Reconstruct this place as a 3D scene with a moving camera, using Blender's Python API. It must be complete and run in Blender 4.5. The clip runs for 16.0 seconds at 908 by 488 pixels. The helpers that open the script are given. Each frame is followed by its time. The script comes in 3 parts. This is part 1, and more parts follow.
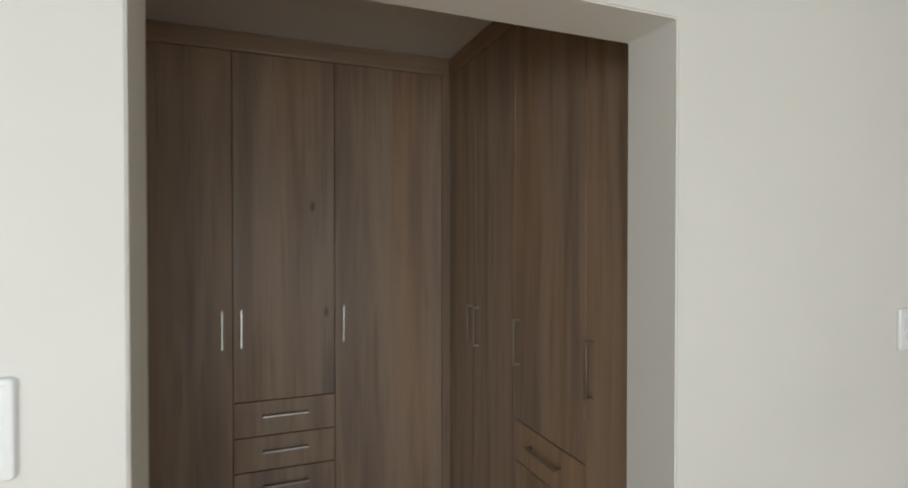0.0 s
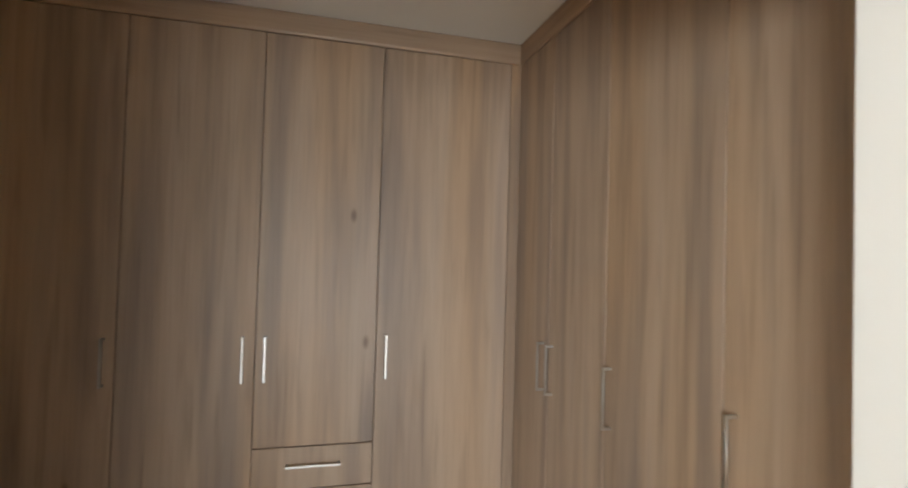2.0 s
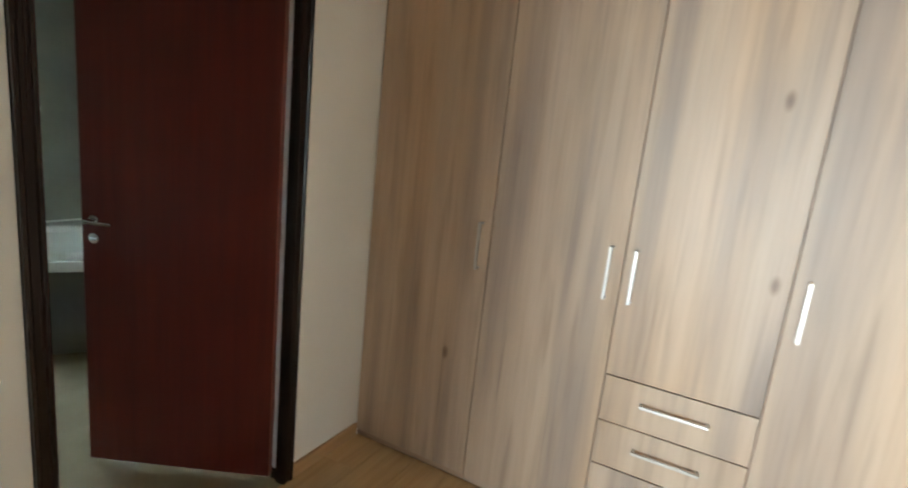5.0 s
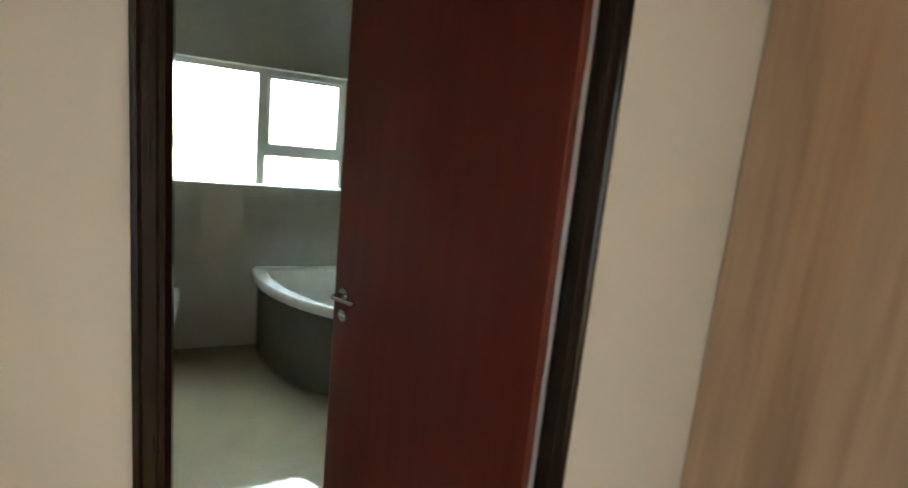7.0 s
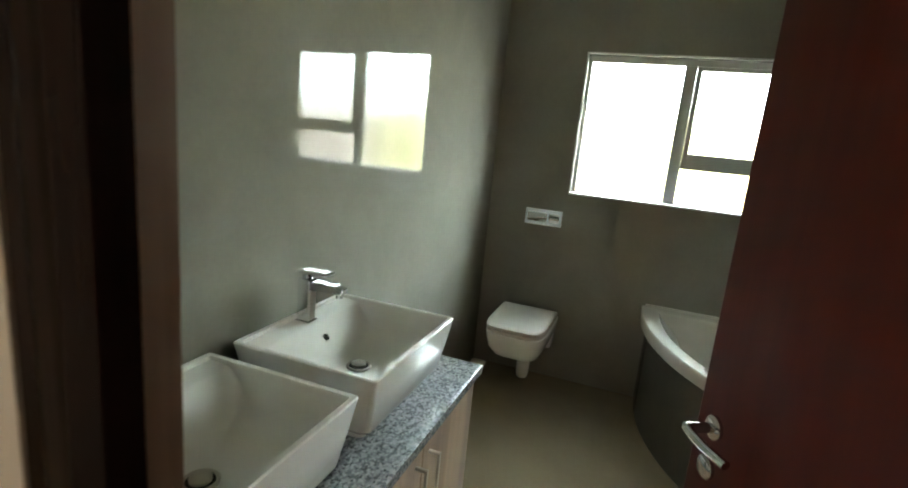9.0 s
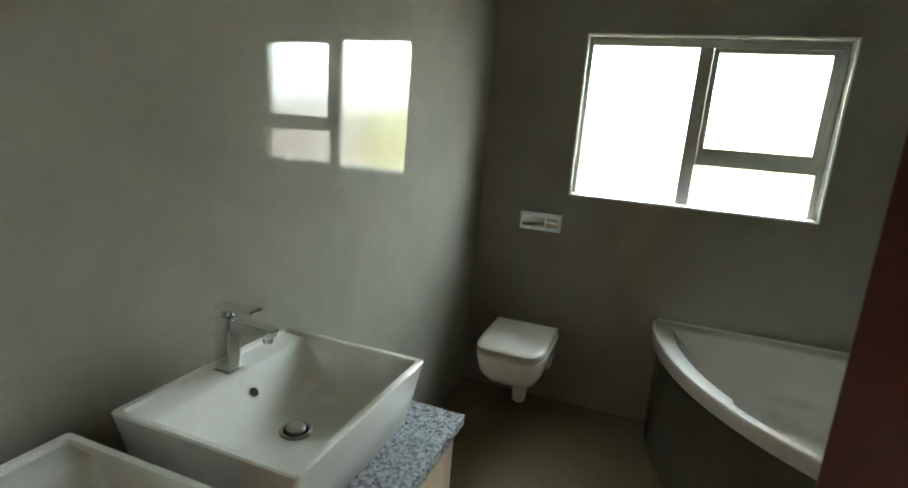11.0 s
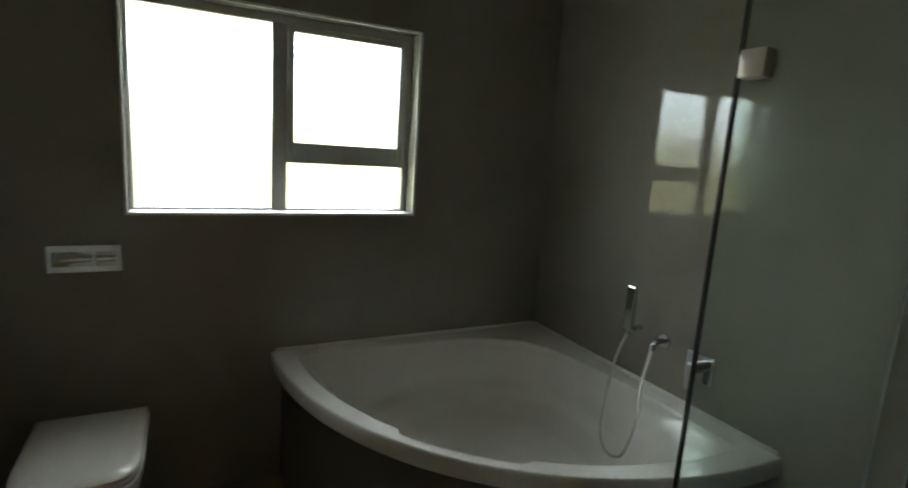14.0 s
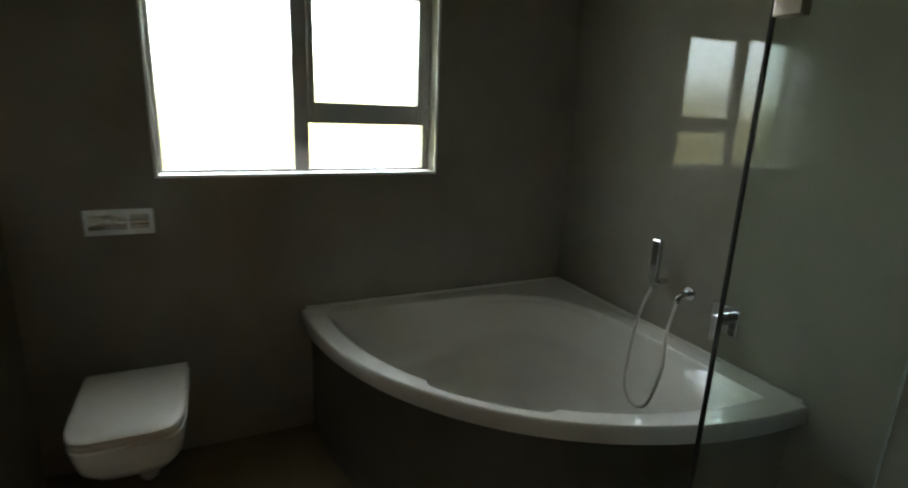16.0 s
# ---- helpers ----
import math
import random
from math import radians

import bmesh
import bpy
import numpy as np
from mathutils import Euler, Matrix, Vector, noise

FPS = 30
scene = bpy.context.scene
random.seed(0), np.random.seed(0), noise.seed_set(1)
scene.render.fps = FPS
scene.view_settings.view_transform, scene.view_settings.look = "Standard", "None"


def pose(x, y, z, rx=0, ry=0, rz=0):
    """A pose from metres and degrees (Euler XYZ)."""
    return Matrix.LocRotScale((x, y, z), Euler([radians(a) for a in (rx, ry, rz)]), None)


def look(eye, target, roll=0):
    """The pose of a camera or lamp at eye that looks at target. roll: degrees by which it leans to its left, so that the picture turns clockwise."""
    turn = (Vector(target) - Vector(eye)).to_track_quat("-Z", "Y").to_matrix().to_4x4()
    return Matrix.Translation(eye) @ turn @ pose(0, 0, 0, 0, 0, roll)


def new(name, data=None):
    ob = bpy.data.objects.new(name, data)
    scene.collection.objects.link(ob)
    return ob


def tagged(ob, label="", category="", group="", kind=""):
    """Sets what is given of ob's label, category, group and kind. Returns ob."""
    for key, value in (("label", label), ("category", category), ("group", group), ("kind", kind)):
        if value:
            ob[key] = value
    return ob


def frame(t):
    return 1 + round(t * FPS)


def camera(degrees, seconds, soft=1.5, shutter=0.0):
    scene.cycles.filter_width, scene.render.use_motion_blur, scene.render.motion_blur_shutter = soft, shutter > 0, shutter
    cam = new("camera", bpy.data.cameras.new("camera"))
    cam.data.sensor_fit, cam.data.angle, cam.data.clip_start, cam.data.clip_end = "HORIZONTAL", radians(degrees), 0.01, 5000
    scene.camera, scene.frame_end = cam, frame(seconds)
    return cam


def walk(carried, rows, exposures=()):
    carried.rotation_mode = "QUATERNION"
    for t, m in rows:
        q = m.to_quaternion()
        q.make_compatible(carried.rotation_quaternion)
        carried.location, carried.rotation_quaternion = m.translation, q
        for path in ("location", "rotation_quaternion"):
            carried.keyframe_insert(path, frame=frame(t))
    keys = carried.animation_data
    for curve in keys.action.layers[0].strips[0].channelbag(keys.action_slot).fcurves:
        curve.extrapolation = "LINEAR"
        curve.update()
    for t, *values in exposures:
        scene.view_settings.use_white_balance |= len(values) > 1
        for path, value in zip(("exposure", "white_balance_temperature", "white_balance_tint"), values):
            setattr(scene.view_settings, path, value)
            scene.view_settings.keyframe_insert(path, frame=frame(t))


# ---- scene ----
cam = camera(81.4, 16.0, soft=1.8, shutter=0.5)
PATH = [
    (0, (1.287, -3.126, 1.603), (2.021, -1.265, 1.577), 0.0),
    (0.5, (1.341, -2.974, 1.597), (2.141, -1.141, 1.628), 1.6),
    (1, (1.395, -2.835, 1.594), (2.185, -0.999, 1.677), 2.9),
    (1.5, (1.425, -2.689, 1.606), (2.118, -0.814, 1.666), 2.4),
    (2, (1.445, -2.585, 1.588), (1.971, -0.656, 1.641), 1.6),
    (2.5, (1.519, -2.52, 1.556), (1.741, -0.533, 1.622), 2.2),
    (3, (1.579, -2.471, 1.559), (1.533, -0.472, 1.547), 4.1),
    (3.5, (1.675, -2.425, 1.565), (1.391, -0.455, 1.37), 5.8),
    (3.7, (1.696, -2.386, 1.546), (1.317, -0.433, 1.296), 6.3),
    (5.8, (1.431, -1.756, 1.581), (0.134, -0.292, 1.162), 6.1),
    (6, (1.402, -1.66, 1.609), (-0.011, -0.303, 1.207), 6.7),
    (6.5, (1.229, -1.495, 1.582), (-0.396, -0.386, 1.223), 6.7),
    (7, (1.008, -1.33, 1.59), (-0.766, -0.475, 1.242), 5.7),
    (7.6, (0.74, -1.15, 1.551), (-1.173, -0.713, 1.164), 5.1),
    (8, (0.573, -1.086, 1.537), (-1.379, -0.975, 1.117), 5.8),
    (8.5, (0.368, -1.055, 1.518), (-1.566, -1.333, 1.09), 5.5),
    (9, (0.221, -1.063, 1.527), (-1.618, -1.725, 1.099), 5.4),
    (11.3, (-0.195, -1.154, 1.506), (-2.035, -1.809, 1.075), 4.4),
    (11.5, (-0.218, -1.222, 1.527), (-2.095, -1.745, 1.076), 4.6),
    (12, (-0.371, -1.257, 1.517), (-2.287, -1.622, 1.075), 4.7),
    (12.5, (-0.51, -1.295, 1.502), (-2.456, -1.428, 1.06), 4.6),
    (13, (-0.638, -1.304, 1.529), (-2.582, -1.105, 1.105), 3.8),
    (13.5, (-0.722, -1.331, 1.517), (-2.596, -0.746, 1.135), 3.6),
    (14, (-0.77, -1.344, 1.516), (-2.516, -0.434, 1.167), 3.8),
    (14.5, (-0.786, -1.367, 1.515), (-2.446, -0.302, 1.186), 3.4),
    (15, (-0.806, -1.381, 1.505), (-2.442, -0.283, 1.158), 2.9),
    (15.5, (-0.809, -1.38, 1.498), (-2.474, -0.346, 1.1), 2.9),
    (16, (-0.762, -1.36, 1.503), (-2.51, -0.528, 1.004), 2.3),
]
EXPOSURES = [
    (0, -0.65, 6150, 10), (0.5, -0.55, 6150, 10), (1, -0.45, 6250, 10), (1.5, 0.05, 6150, 9), (2, 0.78, 6150, 10), (2.5, 1.36, 5850, 7),
    (3.5, 1.72, 5550, 3), (5.8, 2.44, 5500, 0), (6.5, 2.62, 5450, 0), (7, 2.52, 5650, 1), (8, 2.27, 6050, 3), (9, 2.0, 6400, 5),
    (11.5, 1.57, 6400, 7), (12.5, 1.15, 6500, 7), (13.5, 0.72, 6600, 8), (14.5, 0.47, 6650, 9), (16, 0.52, 6650, 9),
]
walk(cam, [(t, look(eye, target, roll)) for t, eye, target, roll in PATH], EXPOSURES)
BEDROOM_W = 90.0     # watts of daylight through the bedroom's unseen wide opening
BEDROOM_SIDE_W = 136.0     # watts of the added fill lamp beside it
OUTSIDE = 15.0        # brightness of the sky beyond the bathroom window

# ---- world, sun and large lights ----
world = bpy.data.worlds.new("sky")
scene.world = world
world.use_nodes = True
_wn = world.node_tree.nodes
_sky = _wn.new("ShaderNodeTexSky")
_sky.sky_type = "NISHITA"
_sky.sun_disc = False
_sky.sun_elevation, _sky.sun_rotation = radians(58), radians(40)
world.node_tree.links.new(_sky.outputs["Color"], _wn["Background"].inputs["Color"])
_wn["Background"].inputs["Strength"].default_value = 0.1

sun = bpy.data.lights.new("sun", "SUN")
sun.energy, sun.angle, sun.color = 3.0, radians(0.5), (1.0, 0.96, 0.9)
new("sun", sun).matrix_world = look((9, 12, 22), (0, 0, 0))

# area lamp standing in for daylight from an unseen wide bedroom opening
day = bpy.data.lights.new("bedroom_daylight", "AREA")
day.shape, day.size, day.size_y, day.energy, day.color = "RECTANGLE", 2.2, 1.5, BEDROOM_W, (0.90, 0.97, 1.0)
new("bedroom_daylight", day).matrix_world = look((1.4, -6.24, 0.8), (1.4, 0, 0.8))
# added fill lamp, out of view, to brighten the side wardrobe and walls
day2 = bpy.data.lights.new("bedroom_side_fill", "AREA")
day2.shape, day2.size, day2.size_y, day2.energy, day2.color = "RECTANGLE", 1.7, 1.3, BEDROOM_SIDE_W, (0.90, 0.97, 1.0)
new("bedroom_side_fill", day2).matrix_world = look((-1.25, -6.24, 1.25), (-1.25, 0, 1.25))

# ---- materials ----
def mat(name):
    m = bpy.data.materials.new(name)
    m.use_nodes = True
    nt = m.node_tree
    return m, nt, nt.nodes["Principled BSDF"]


def node(nt, kind, **inputs):
    n = nt.nodes.new(kind)
    for key, value in inputs.items():
        n.inputs[key].default_value = value
    return n


def coords(nt, scale, spread=0.0):
    """Object coordinates, stretched, shifted at random from object to object."""
    tc = nt.nodes.new("ShaderNodeTexCoord")
    mp = nt.nodes.new("ShaderNodeMapping")
    mp.inputs["Scale"].default_value = scale
    nt.links.new(tc.outputs["Object"], mp.inputs["Vector"])
    if spread:
        info = nt.nodes.new("ShaderNodeObjectInfo")
        mul = nt.nodes.new("ShaderNodeVectorMath")
        mul.operation = "SCALE"
        mul.inputs[0].default_value = (1.0, 0.7, 0.4)
        mul.inputs["Scale"].default_value = spread
        m2 = nt.nodes.new("ShaderNodeMath")
        m2.operation = "MULTIPLY"
        m2.inputs[1].default_value = spread
        nt.links.new(info.outputs["Random"], m2.inputs[0])
        nt.links.new(m2.outputs[0], mul.inputs["Scale"])
        nt.links.new(mul.outputs[0], mp.inputs["Location"])
    return mp.outputs["Vector"]


def ramp(nt, fac, stops):
    r = nt.nodes.new("ShaderNodeValToRGB")
    els = r.color_ramp.elements
    while len(els) < len(stops):
        els.new(0.5)
    for e, (p, c) in zip(els, stops):
        e.position, e.color = p, (*c, 1)
    nt.links.new(fac, r.inputs["Fac"])
    return r.outputs["Color"]


def noise_of(nt, vec, scale, detail=4.0, rough=0.55, distortion=0.0):
    n = node(nt, "ShaderNodeTexNoise", Scale=scale, Detail=detail, Roughness=rough, Distortion=distortion)
    nt.links.new(vec, n.inputs["Vector"])
    return n.outputs["Fac"]


def mixed(nt, fac, a, b, blend="MIX"):
    m = nt.nodes.new("ShaderNodeMix")
    m.data_type, m.blend_type = "RGBA", blend
    if isinstance(fac, float):
        m.inputs["Factor"].default_value = fac
    else:
        nt.links.new(fac, m.inputs["Factor"])
    for sock, v in ((m.inputs["A"], a), (m.inputs["B"], b)):
        if isinstance(v, tuple):
            sock.default_value = (*v, 1)
        else:
            nt.links.new(v, sock)
    return m.outputs["Result"]


def bump(nt, bsdf, height, strength, distance=0.002):
    b = node(nt, "ShaderNodeBump", Strength=strength, Distance=distance)
    nt.links.new(height, b.inputs["Height"])
    nt.links.new(b.outputs["Normal"], bsdf.inputs["Normal"])


def spread_value(nt, fac, lo, hi):
    mr = node(nt, "ShaderNodeMapRange", **{"To Min": lo, "To Max": hi})
    nt.links.new(fac, mr.inputs["Value"])
    return mr.outputs["Result"]


def oak(name, axis, gloss=0.44):
    """Foil-wrapped board: tan oak with soft grey-brown bands and a few knots along an axis."""
    m, nt, b = mat(name)

    def along(across, length):
        v = [across, across, across]
        v[axis] = length
        return v

    band = noise_of(nt, coords(nt, along(7.6, 0.48), 37.0), 1.0, 3.0, 0.55, 0.25)
    streak = noise_of(nt, coords(nt, along(22.0, 1.3), 21.0), 1.0, 3.0, 0.55, 0.4)
    tone = noise_of(nt, coords(nt, along(2.6, 0.25), 51.0), 1.0, 1.0)
    grain = noise_of(nt, coords(nt, along(95.0, 2.2), 37.0), 1.0, 4.0, 0.65, 0.3)
    base = ramp(nt, band, [(0.26, (0.262, 0.190, 0.142)), (0.40, (0.335, 0.237, 0.167)), (0.50, (0.412, 0.288, 0.191)), (0.60, (0.445, 0.316, 0.214)), (0.74, (0.362, 0.263, 0.189))])
    hue = ramp(nt, tone, [(0.36, (1.03, 0.95, 0.84)), (0.50, (1.0, 1.0, 1.0)), (0.64, (0.97, 0.98, 1.03))])
    col = mixed(nt, 0.8, base, hue, "MULTIPLY")
    dark = ramp(nt, streak, [(0.30, (0.55, 0.52, 0.50)), (0.46, (0.96, 0.96, 0.96)), (0.72, (1.0, 1.0, 1.0))])
    col = mixed(nt, 0.42, col, dark, "MULTIPLY")
    lines = ramp(nt, grain, [(0.36, (0.78, 0.76, 0.74)), (0.52, (1.0, 1.0, 1.0))])
    col = mixed(nt, 0.35, col, lines, "MULTIPLY")
    vor = nt.nodes.new("ShaderNodeTexVoronoi")
    vor.inputs["Scale"].default_value = 0.75
    nt.links.new(coords(nt, along(5.0, 2.4), 13.0), vor.inputs["Vector"])
    spot = ramp(nt, vor.outputs["Distance"], [(0.0, (0.28, 0.22, 0.18)), (0.035, (0.5, 0.42, 0.36)), (0.075, (1.0, 1.0, 1.0))])
    col = mixed(nt, 0.85, col, spot, "MULTIPLY")
    nt.links.new(col, b.inputs["Base Color"])
    nt.links.new(spread_value(nt, grain, gloss - 0.04, gloss + 0.1), b.inputs["Roughness"])
    b.inputs["Specular IOR Level"].default_value = 0.52
    bump(nt, b, grain, 0.05, 0.001)
    return m


OAK_V = oak("oak_foil_upright", 2)
OAK_X = oak("oak_foil_along_x", 0)
OAK_Y = oak("oak_foil_along_y", 1)


def stained(name, a, c, axis, gloss, level=0.36, drips=0.0):
    m, nt, b = mat(name)
    sc = [30.0, 30.0, 30.0]
    sc[axis] = 1.2
    g = noise_of(nt, coords(nt, sc, 9.0), 1.0, 5.0, 0.6, 0.4)
    big = noise_of(nt, coords(nt, (2.0, 2.0, 2.0)), 1.0, 2.0)
    col = ramp(nt, g, [(0.3, a), (0.7, c)])
    col = mixed(nt, 0.35, col, ramp(nt, big, [(0.3, (0.7, 0.7, 0.7)), (0.7, (1.15, 1.1, 1.1))]), "MULTIPLY")
    nt.links.new(col, b.inputs["Base Color"])
    nt.links.new(spread_value(nt, big, gloss - 0.05, gloss + 0.08), b.inputs["Roughness"])
    b.inputs["Specular IOR Level"].default_value = level
    if drips:
        run = [55.0, 55.0, 55.0]
        run[axis] = 9.0
        g = mixed(nt, drips, g, noise_of(nt, coords(nt, run), 1.0, 2.0, 0.6, 0.8))
    bump(nt, b, g, 0.12 + 0.5 * drips, 0.001)
    return m


MAHOGANY = stained("varnished_mahogany", (0.068, 0.011, 0.008), (0.092, 0.016, 0.010), 2, 0.3)
FRAME_WOOD = stained("dark_stained_timber", (0.006, 0.004, 0.003), (0.017, 0.007, 0.005), 2, 0.17, 0.26, 0.6)
FRAME_WOOD_Y = stained("dark_stained_timber_across", (0.006, 0.004, 0.003), (0.017, 0.007, 0.005), 1, 0.17, 0.26, 0.6)
REBATE = stained("brown_rebate_timber", (0.10, 0.058, 0.035), (0.16, 0.095, 0.058), 2, 0.45)
LIPPING = stained("red_orange_lipping", (0.15, 0.026, 0.010), (0.22, 0.042, 0.016), 2, 0.4)
LAMINATE = stained("tan_laminate", (0.40, 0.25, 0.115), (0.52, 0.345, 0.17), 1, 0.22)
SKIRT = stained("tan_skirting", (0.38, 0.23, 0.10), (0.48, 0.31, 0.15), 1, 0.35)


def plaster(name, colour, rough=0.75):
    m, nt, b = mat(name)
    v = coords(nt, (1.0, 1.0, 1.0))
    big = noise_of(nt, v, 1.3, 3.0)
    fine = noise_of(nt, v, 160.0, 3.0, 0.6)
    lo = tuple(c * 0.94 for c in colour)
    nt.links.new(ramp(nt, big, [(0.3, lo), (0.7, colour)]), b.inputs["Base Color"])
    b.inputs["Roughness"].default_value = rough
    bump(nt, b, fine, 0.15, 0.001)
    return m


CREAM = plaster("cream_wall_paint", (0.74, 0.715, 0.665), 0.55)
CEIL = plaster("white_ceiling_paint", (0.8, 0.79, 0.76), 0.8)


def glazed(name, a, c, rough, scale=2.2, wave=0.02):
    """Polished porcelain tile: cloudy colour under a smooth, slightly uneven gloss."""
    m, nt, b = mat(name)
    v = coords(nt, (1.0, 1.0, 1.0))
    cloud = noise_of(nt, v, scale, 5.0, 0.6, 0.6)
    speck = noise_of(nt, v, 55.0, 3.0, 0.6)
    col = ramp(nt, cloud, [(0.3, a), (0.7, c)])
    col = mixed(nt, 0.25, col, ramp(nt, speck, [(0.3, (0.86, 0.86, 0.86)), (0.7, (1.06, 1.05, 1.04))]), "MULTIPLY")
    nt.links.new(col, b.inputs["Base Color"])
    nt.links.new(spread_value(nt, speck, rough * 0.8, rough * 1.3), b.inputs["Roughness"])
    b.inputs["Specular IOR Level"].default_value = 0.36
    bump(nt, b, noise_of(nt, v, 3.0, 1.0), wave, 0.004)
    return m


WALL_TILE = glazed("greige_wall_tile", (0.250, 0.235, 0.191), (0.300, 0.283, 0.233), 0.03, 2.2, 0.012)
FLOOR_TILE = glazed("beige_floor_tile", (0.200, 0.158, 0.096), (0.252, 0.202, 0.130), 0.05, 1.6)


def granite():
    m, nt, b = mat("speckled_grey_granite")
    v = coords(nt, (1.0, 1.0, 1.0))
    vo = nt.nodes.new("ShaderNodeTexVoronoi")
    vo.inputs["Scale"].default_value = 150.0
    nt.links.new(v, vo.inputs["Vector"])
    n1 = noise_of(nt, v, 60.0, 4.0, 0.7)
    sep = nt.nodes.new("ShaderNodeSeparateColor")
    nt.links.new(vo.outputs["Color"], sep.inputs["Color"])
    col = ramp(nt, sep.outputs["Red"], [(0.0, (0.09, 0.095, 0.10)), (0.22, (0.17, 0.18, 0.195)), (0.5, (0.27, 0.285, 0.305)), (0.85, (0.40, 0.41, 0.42))])
    col = mixed(nt, 0.5, col, ramp(nt, n1, [(0.3, (0.45, 0.47, 0.5)), (0.65, (1.1, 1.1, 1.1))]), "MULTIPLY")
    nt.links.new(col, b.inputs["Base Color"])
    b.inputs["Roughness"].default_value = 0.12
    return m


GRANITE = granite()


def plain(name, colour, rough, metal=0.0, var=0.06, scale=20.0):
    m, nt, b = mat(name)
    v = coords(nt, (1.0, 1.0, 1.0))
    n = noise_of(nt, v, scale, 3.0)
    lo = tuple(c * (1 - var) for c in colour)
    nt.links.new(ramp(nt, n, [(0.3, lo), (0.7, colour)]), b.inputs["Base Color"])
    nt.links.new(spread_value(nt, n, max(0.01, rough * 0.85), rough * 1.2), b.inputs["Roughness"])
    b.inputs["Metallic"].default_value = metal
    return m


CERAMIC = plain("white_sanitary_ceramic", (0.82, 0.81, 0.77), 0.09, var=0.03, scale=4.0)
ACRYLIC = plain("white_bath_acrylic", (0.75, 0.715, 0.66), 0.1, var=0.04, scale=3.0)
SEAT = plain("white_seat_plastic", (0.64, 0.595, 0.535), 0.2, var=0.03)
CHROME = plain("polished_chrome", (0.60, 0.61, 0.63), 0.09, 1.0, 0.02)
STEEL = plain("brushed_nickel", (0.52, 0.48, 0.43), 0.38, 1.0, 0.08, 90.0)
ALU = plain("bronze_grey_aluminium", (0.40, 0.38, 0.35), 0.38, 0.2)
TRIM = plain("white_edge_trim", (0.78, 0.77, 0.74), 0.35)
PALE_GREY = plain("pale_grey_rebate", (0.50, 0.50, 0.52), 0.35)
SWITCH = plain("white_switch_plastic", (0.82, 0.82, 0.80), 0.3)
# chrome bracket, the cream wall's reflection put into a pinkish base colour
CREAM_CHROME = plain("cream_reflecting_chrome", (0.60, 0.53, 0.47), 0.42, 0.75)
SILICONE = plain("pale_glass_sealant", (0.42, 0.46, 0.42), 0.4)
# lighter copy of polished_chrome, with brighter reflections put into its colour
LIT_CHROME = plain("lit_chrome", (0.80, 0.81, 0.82), 0.07, 1.0, 0.02)
# flush plate chrome; bluish window reflection is tinted into the base colour
FLUSH = plain("blue_reflecting_chrome", (0.74, 0.79, 0.83), 0.3, 1.0, 0.03)
BRONZE = plain("dark_bronze", (0.09, 0.07, 0.055), 0.4, 1.0)
RUBBER = plain("black_rubber_seal", (0.012, 0.013, 0.012), 0.45)
# near-black colour painting the shade inside small holes
HOLE_SHADE = plain("painted_hole_shade", (0.02, 0.018, 0.016), 0.8)
GRASS = plain("green_ground", (0.10, 0.13, 0.05), 0.9, var=0.4, scale=3.0)


def glass(name, colour, rough):
    m, nt, b = mat(name)
    b.inputs["Base Color"].default_value = (*colour, 1)
    b.inputs["Transmission Weight"].default_value = 1.0
    b.inputs["Roughness"].default_value = rough
    b.inputs["IOR"].default_value = 1.46
    return m, nt, b


CLEAR, _, _ = glass("clear_greenish_glass", (0.92, 0.975, 0.945), 0.0)
FROST, _nt, _b = glass("frosted_glass", (0.97, 0.98, 0.98), 0.22)
bump(_nt, _b, noise_of(_nt, coords(_nt, (1.0, 1.0, 1.0)), 220.0, 2.0), 0.12, 0.001)


def outdoors():
    """Bright sky over a sunlit hedge and a pale wall, far out of focus."""
    m, nt, b = mat("bright_garden_distance")
    out = nt.nodes["Material Output"]
    em = nt.nodes.new("ShaderNodeEmission")
    v = coords(nt, (1.0, 1.0, 1.0))
    sep = nt.nodes.new("ShaderNodeSeparateXYZ")
    nt.links.new(v, sep.inputs[0])
    wob = noise_of(nt, v, 1.1, 3.0)
    hgt = nt.nodes.new("ShaderNodeMath")
    hgt.operation = "MULTIPLY_ADD"
    hgt.inputs[1].default_value = 1.3
    nt.links.new(wob, hgt.inputs[0])
    nt.links.new(sep.outputs["Z"], hgt.inputs[2])
    low = ramp(nt, spread_value(nt, sep.outputs["Y"], 0.0, 1.0), [(0.0, (0.50, 0.49, 0.24)), (0.35, (0.50, 0.49, 0.24)), (0.6, (0.64, 0.58, 0.50)), (1.0, (0.64, 0.58, 0.50))])
    mr = node(nt, "ShaderNodeMapRange", **{"From Min": 2.15, "From Max": 2.75})
    nt.links.new(hgt.outputs[0], mr.inputs["Value"])
    col = mixed(nt, mr.outputs["Result"], low, (0.80, 0.945, 1.0))
    nt.links.new(col, em.inputs["Color"])
    st = node(nt, "ShaderNodeMapRange", **{"From Min": 2.15, "From Max": 2.75, "To Min": OUTSIDE * 0.28, "To Max": OUTSIDE})
    nt.links.new(hgt.outputs[0], st.inputs["Value"])
    nt.links.new(st.outputs["Result"], em.inputs["Strength"])
    nt.links.new(em.outputs[0], out.inputs["Surface"])
    return m


GARDEN = outdoors()

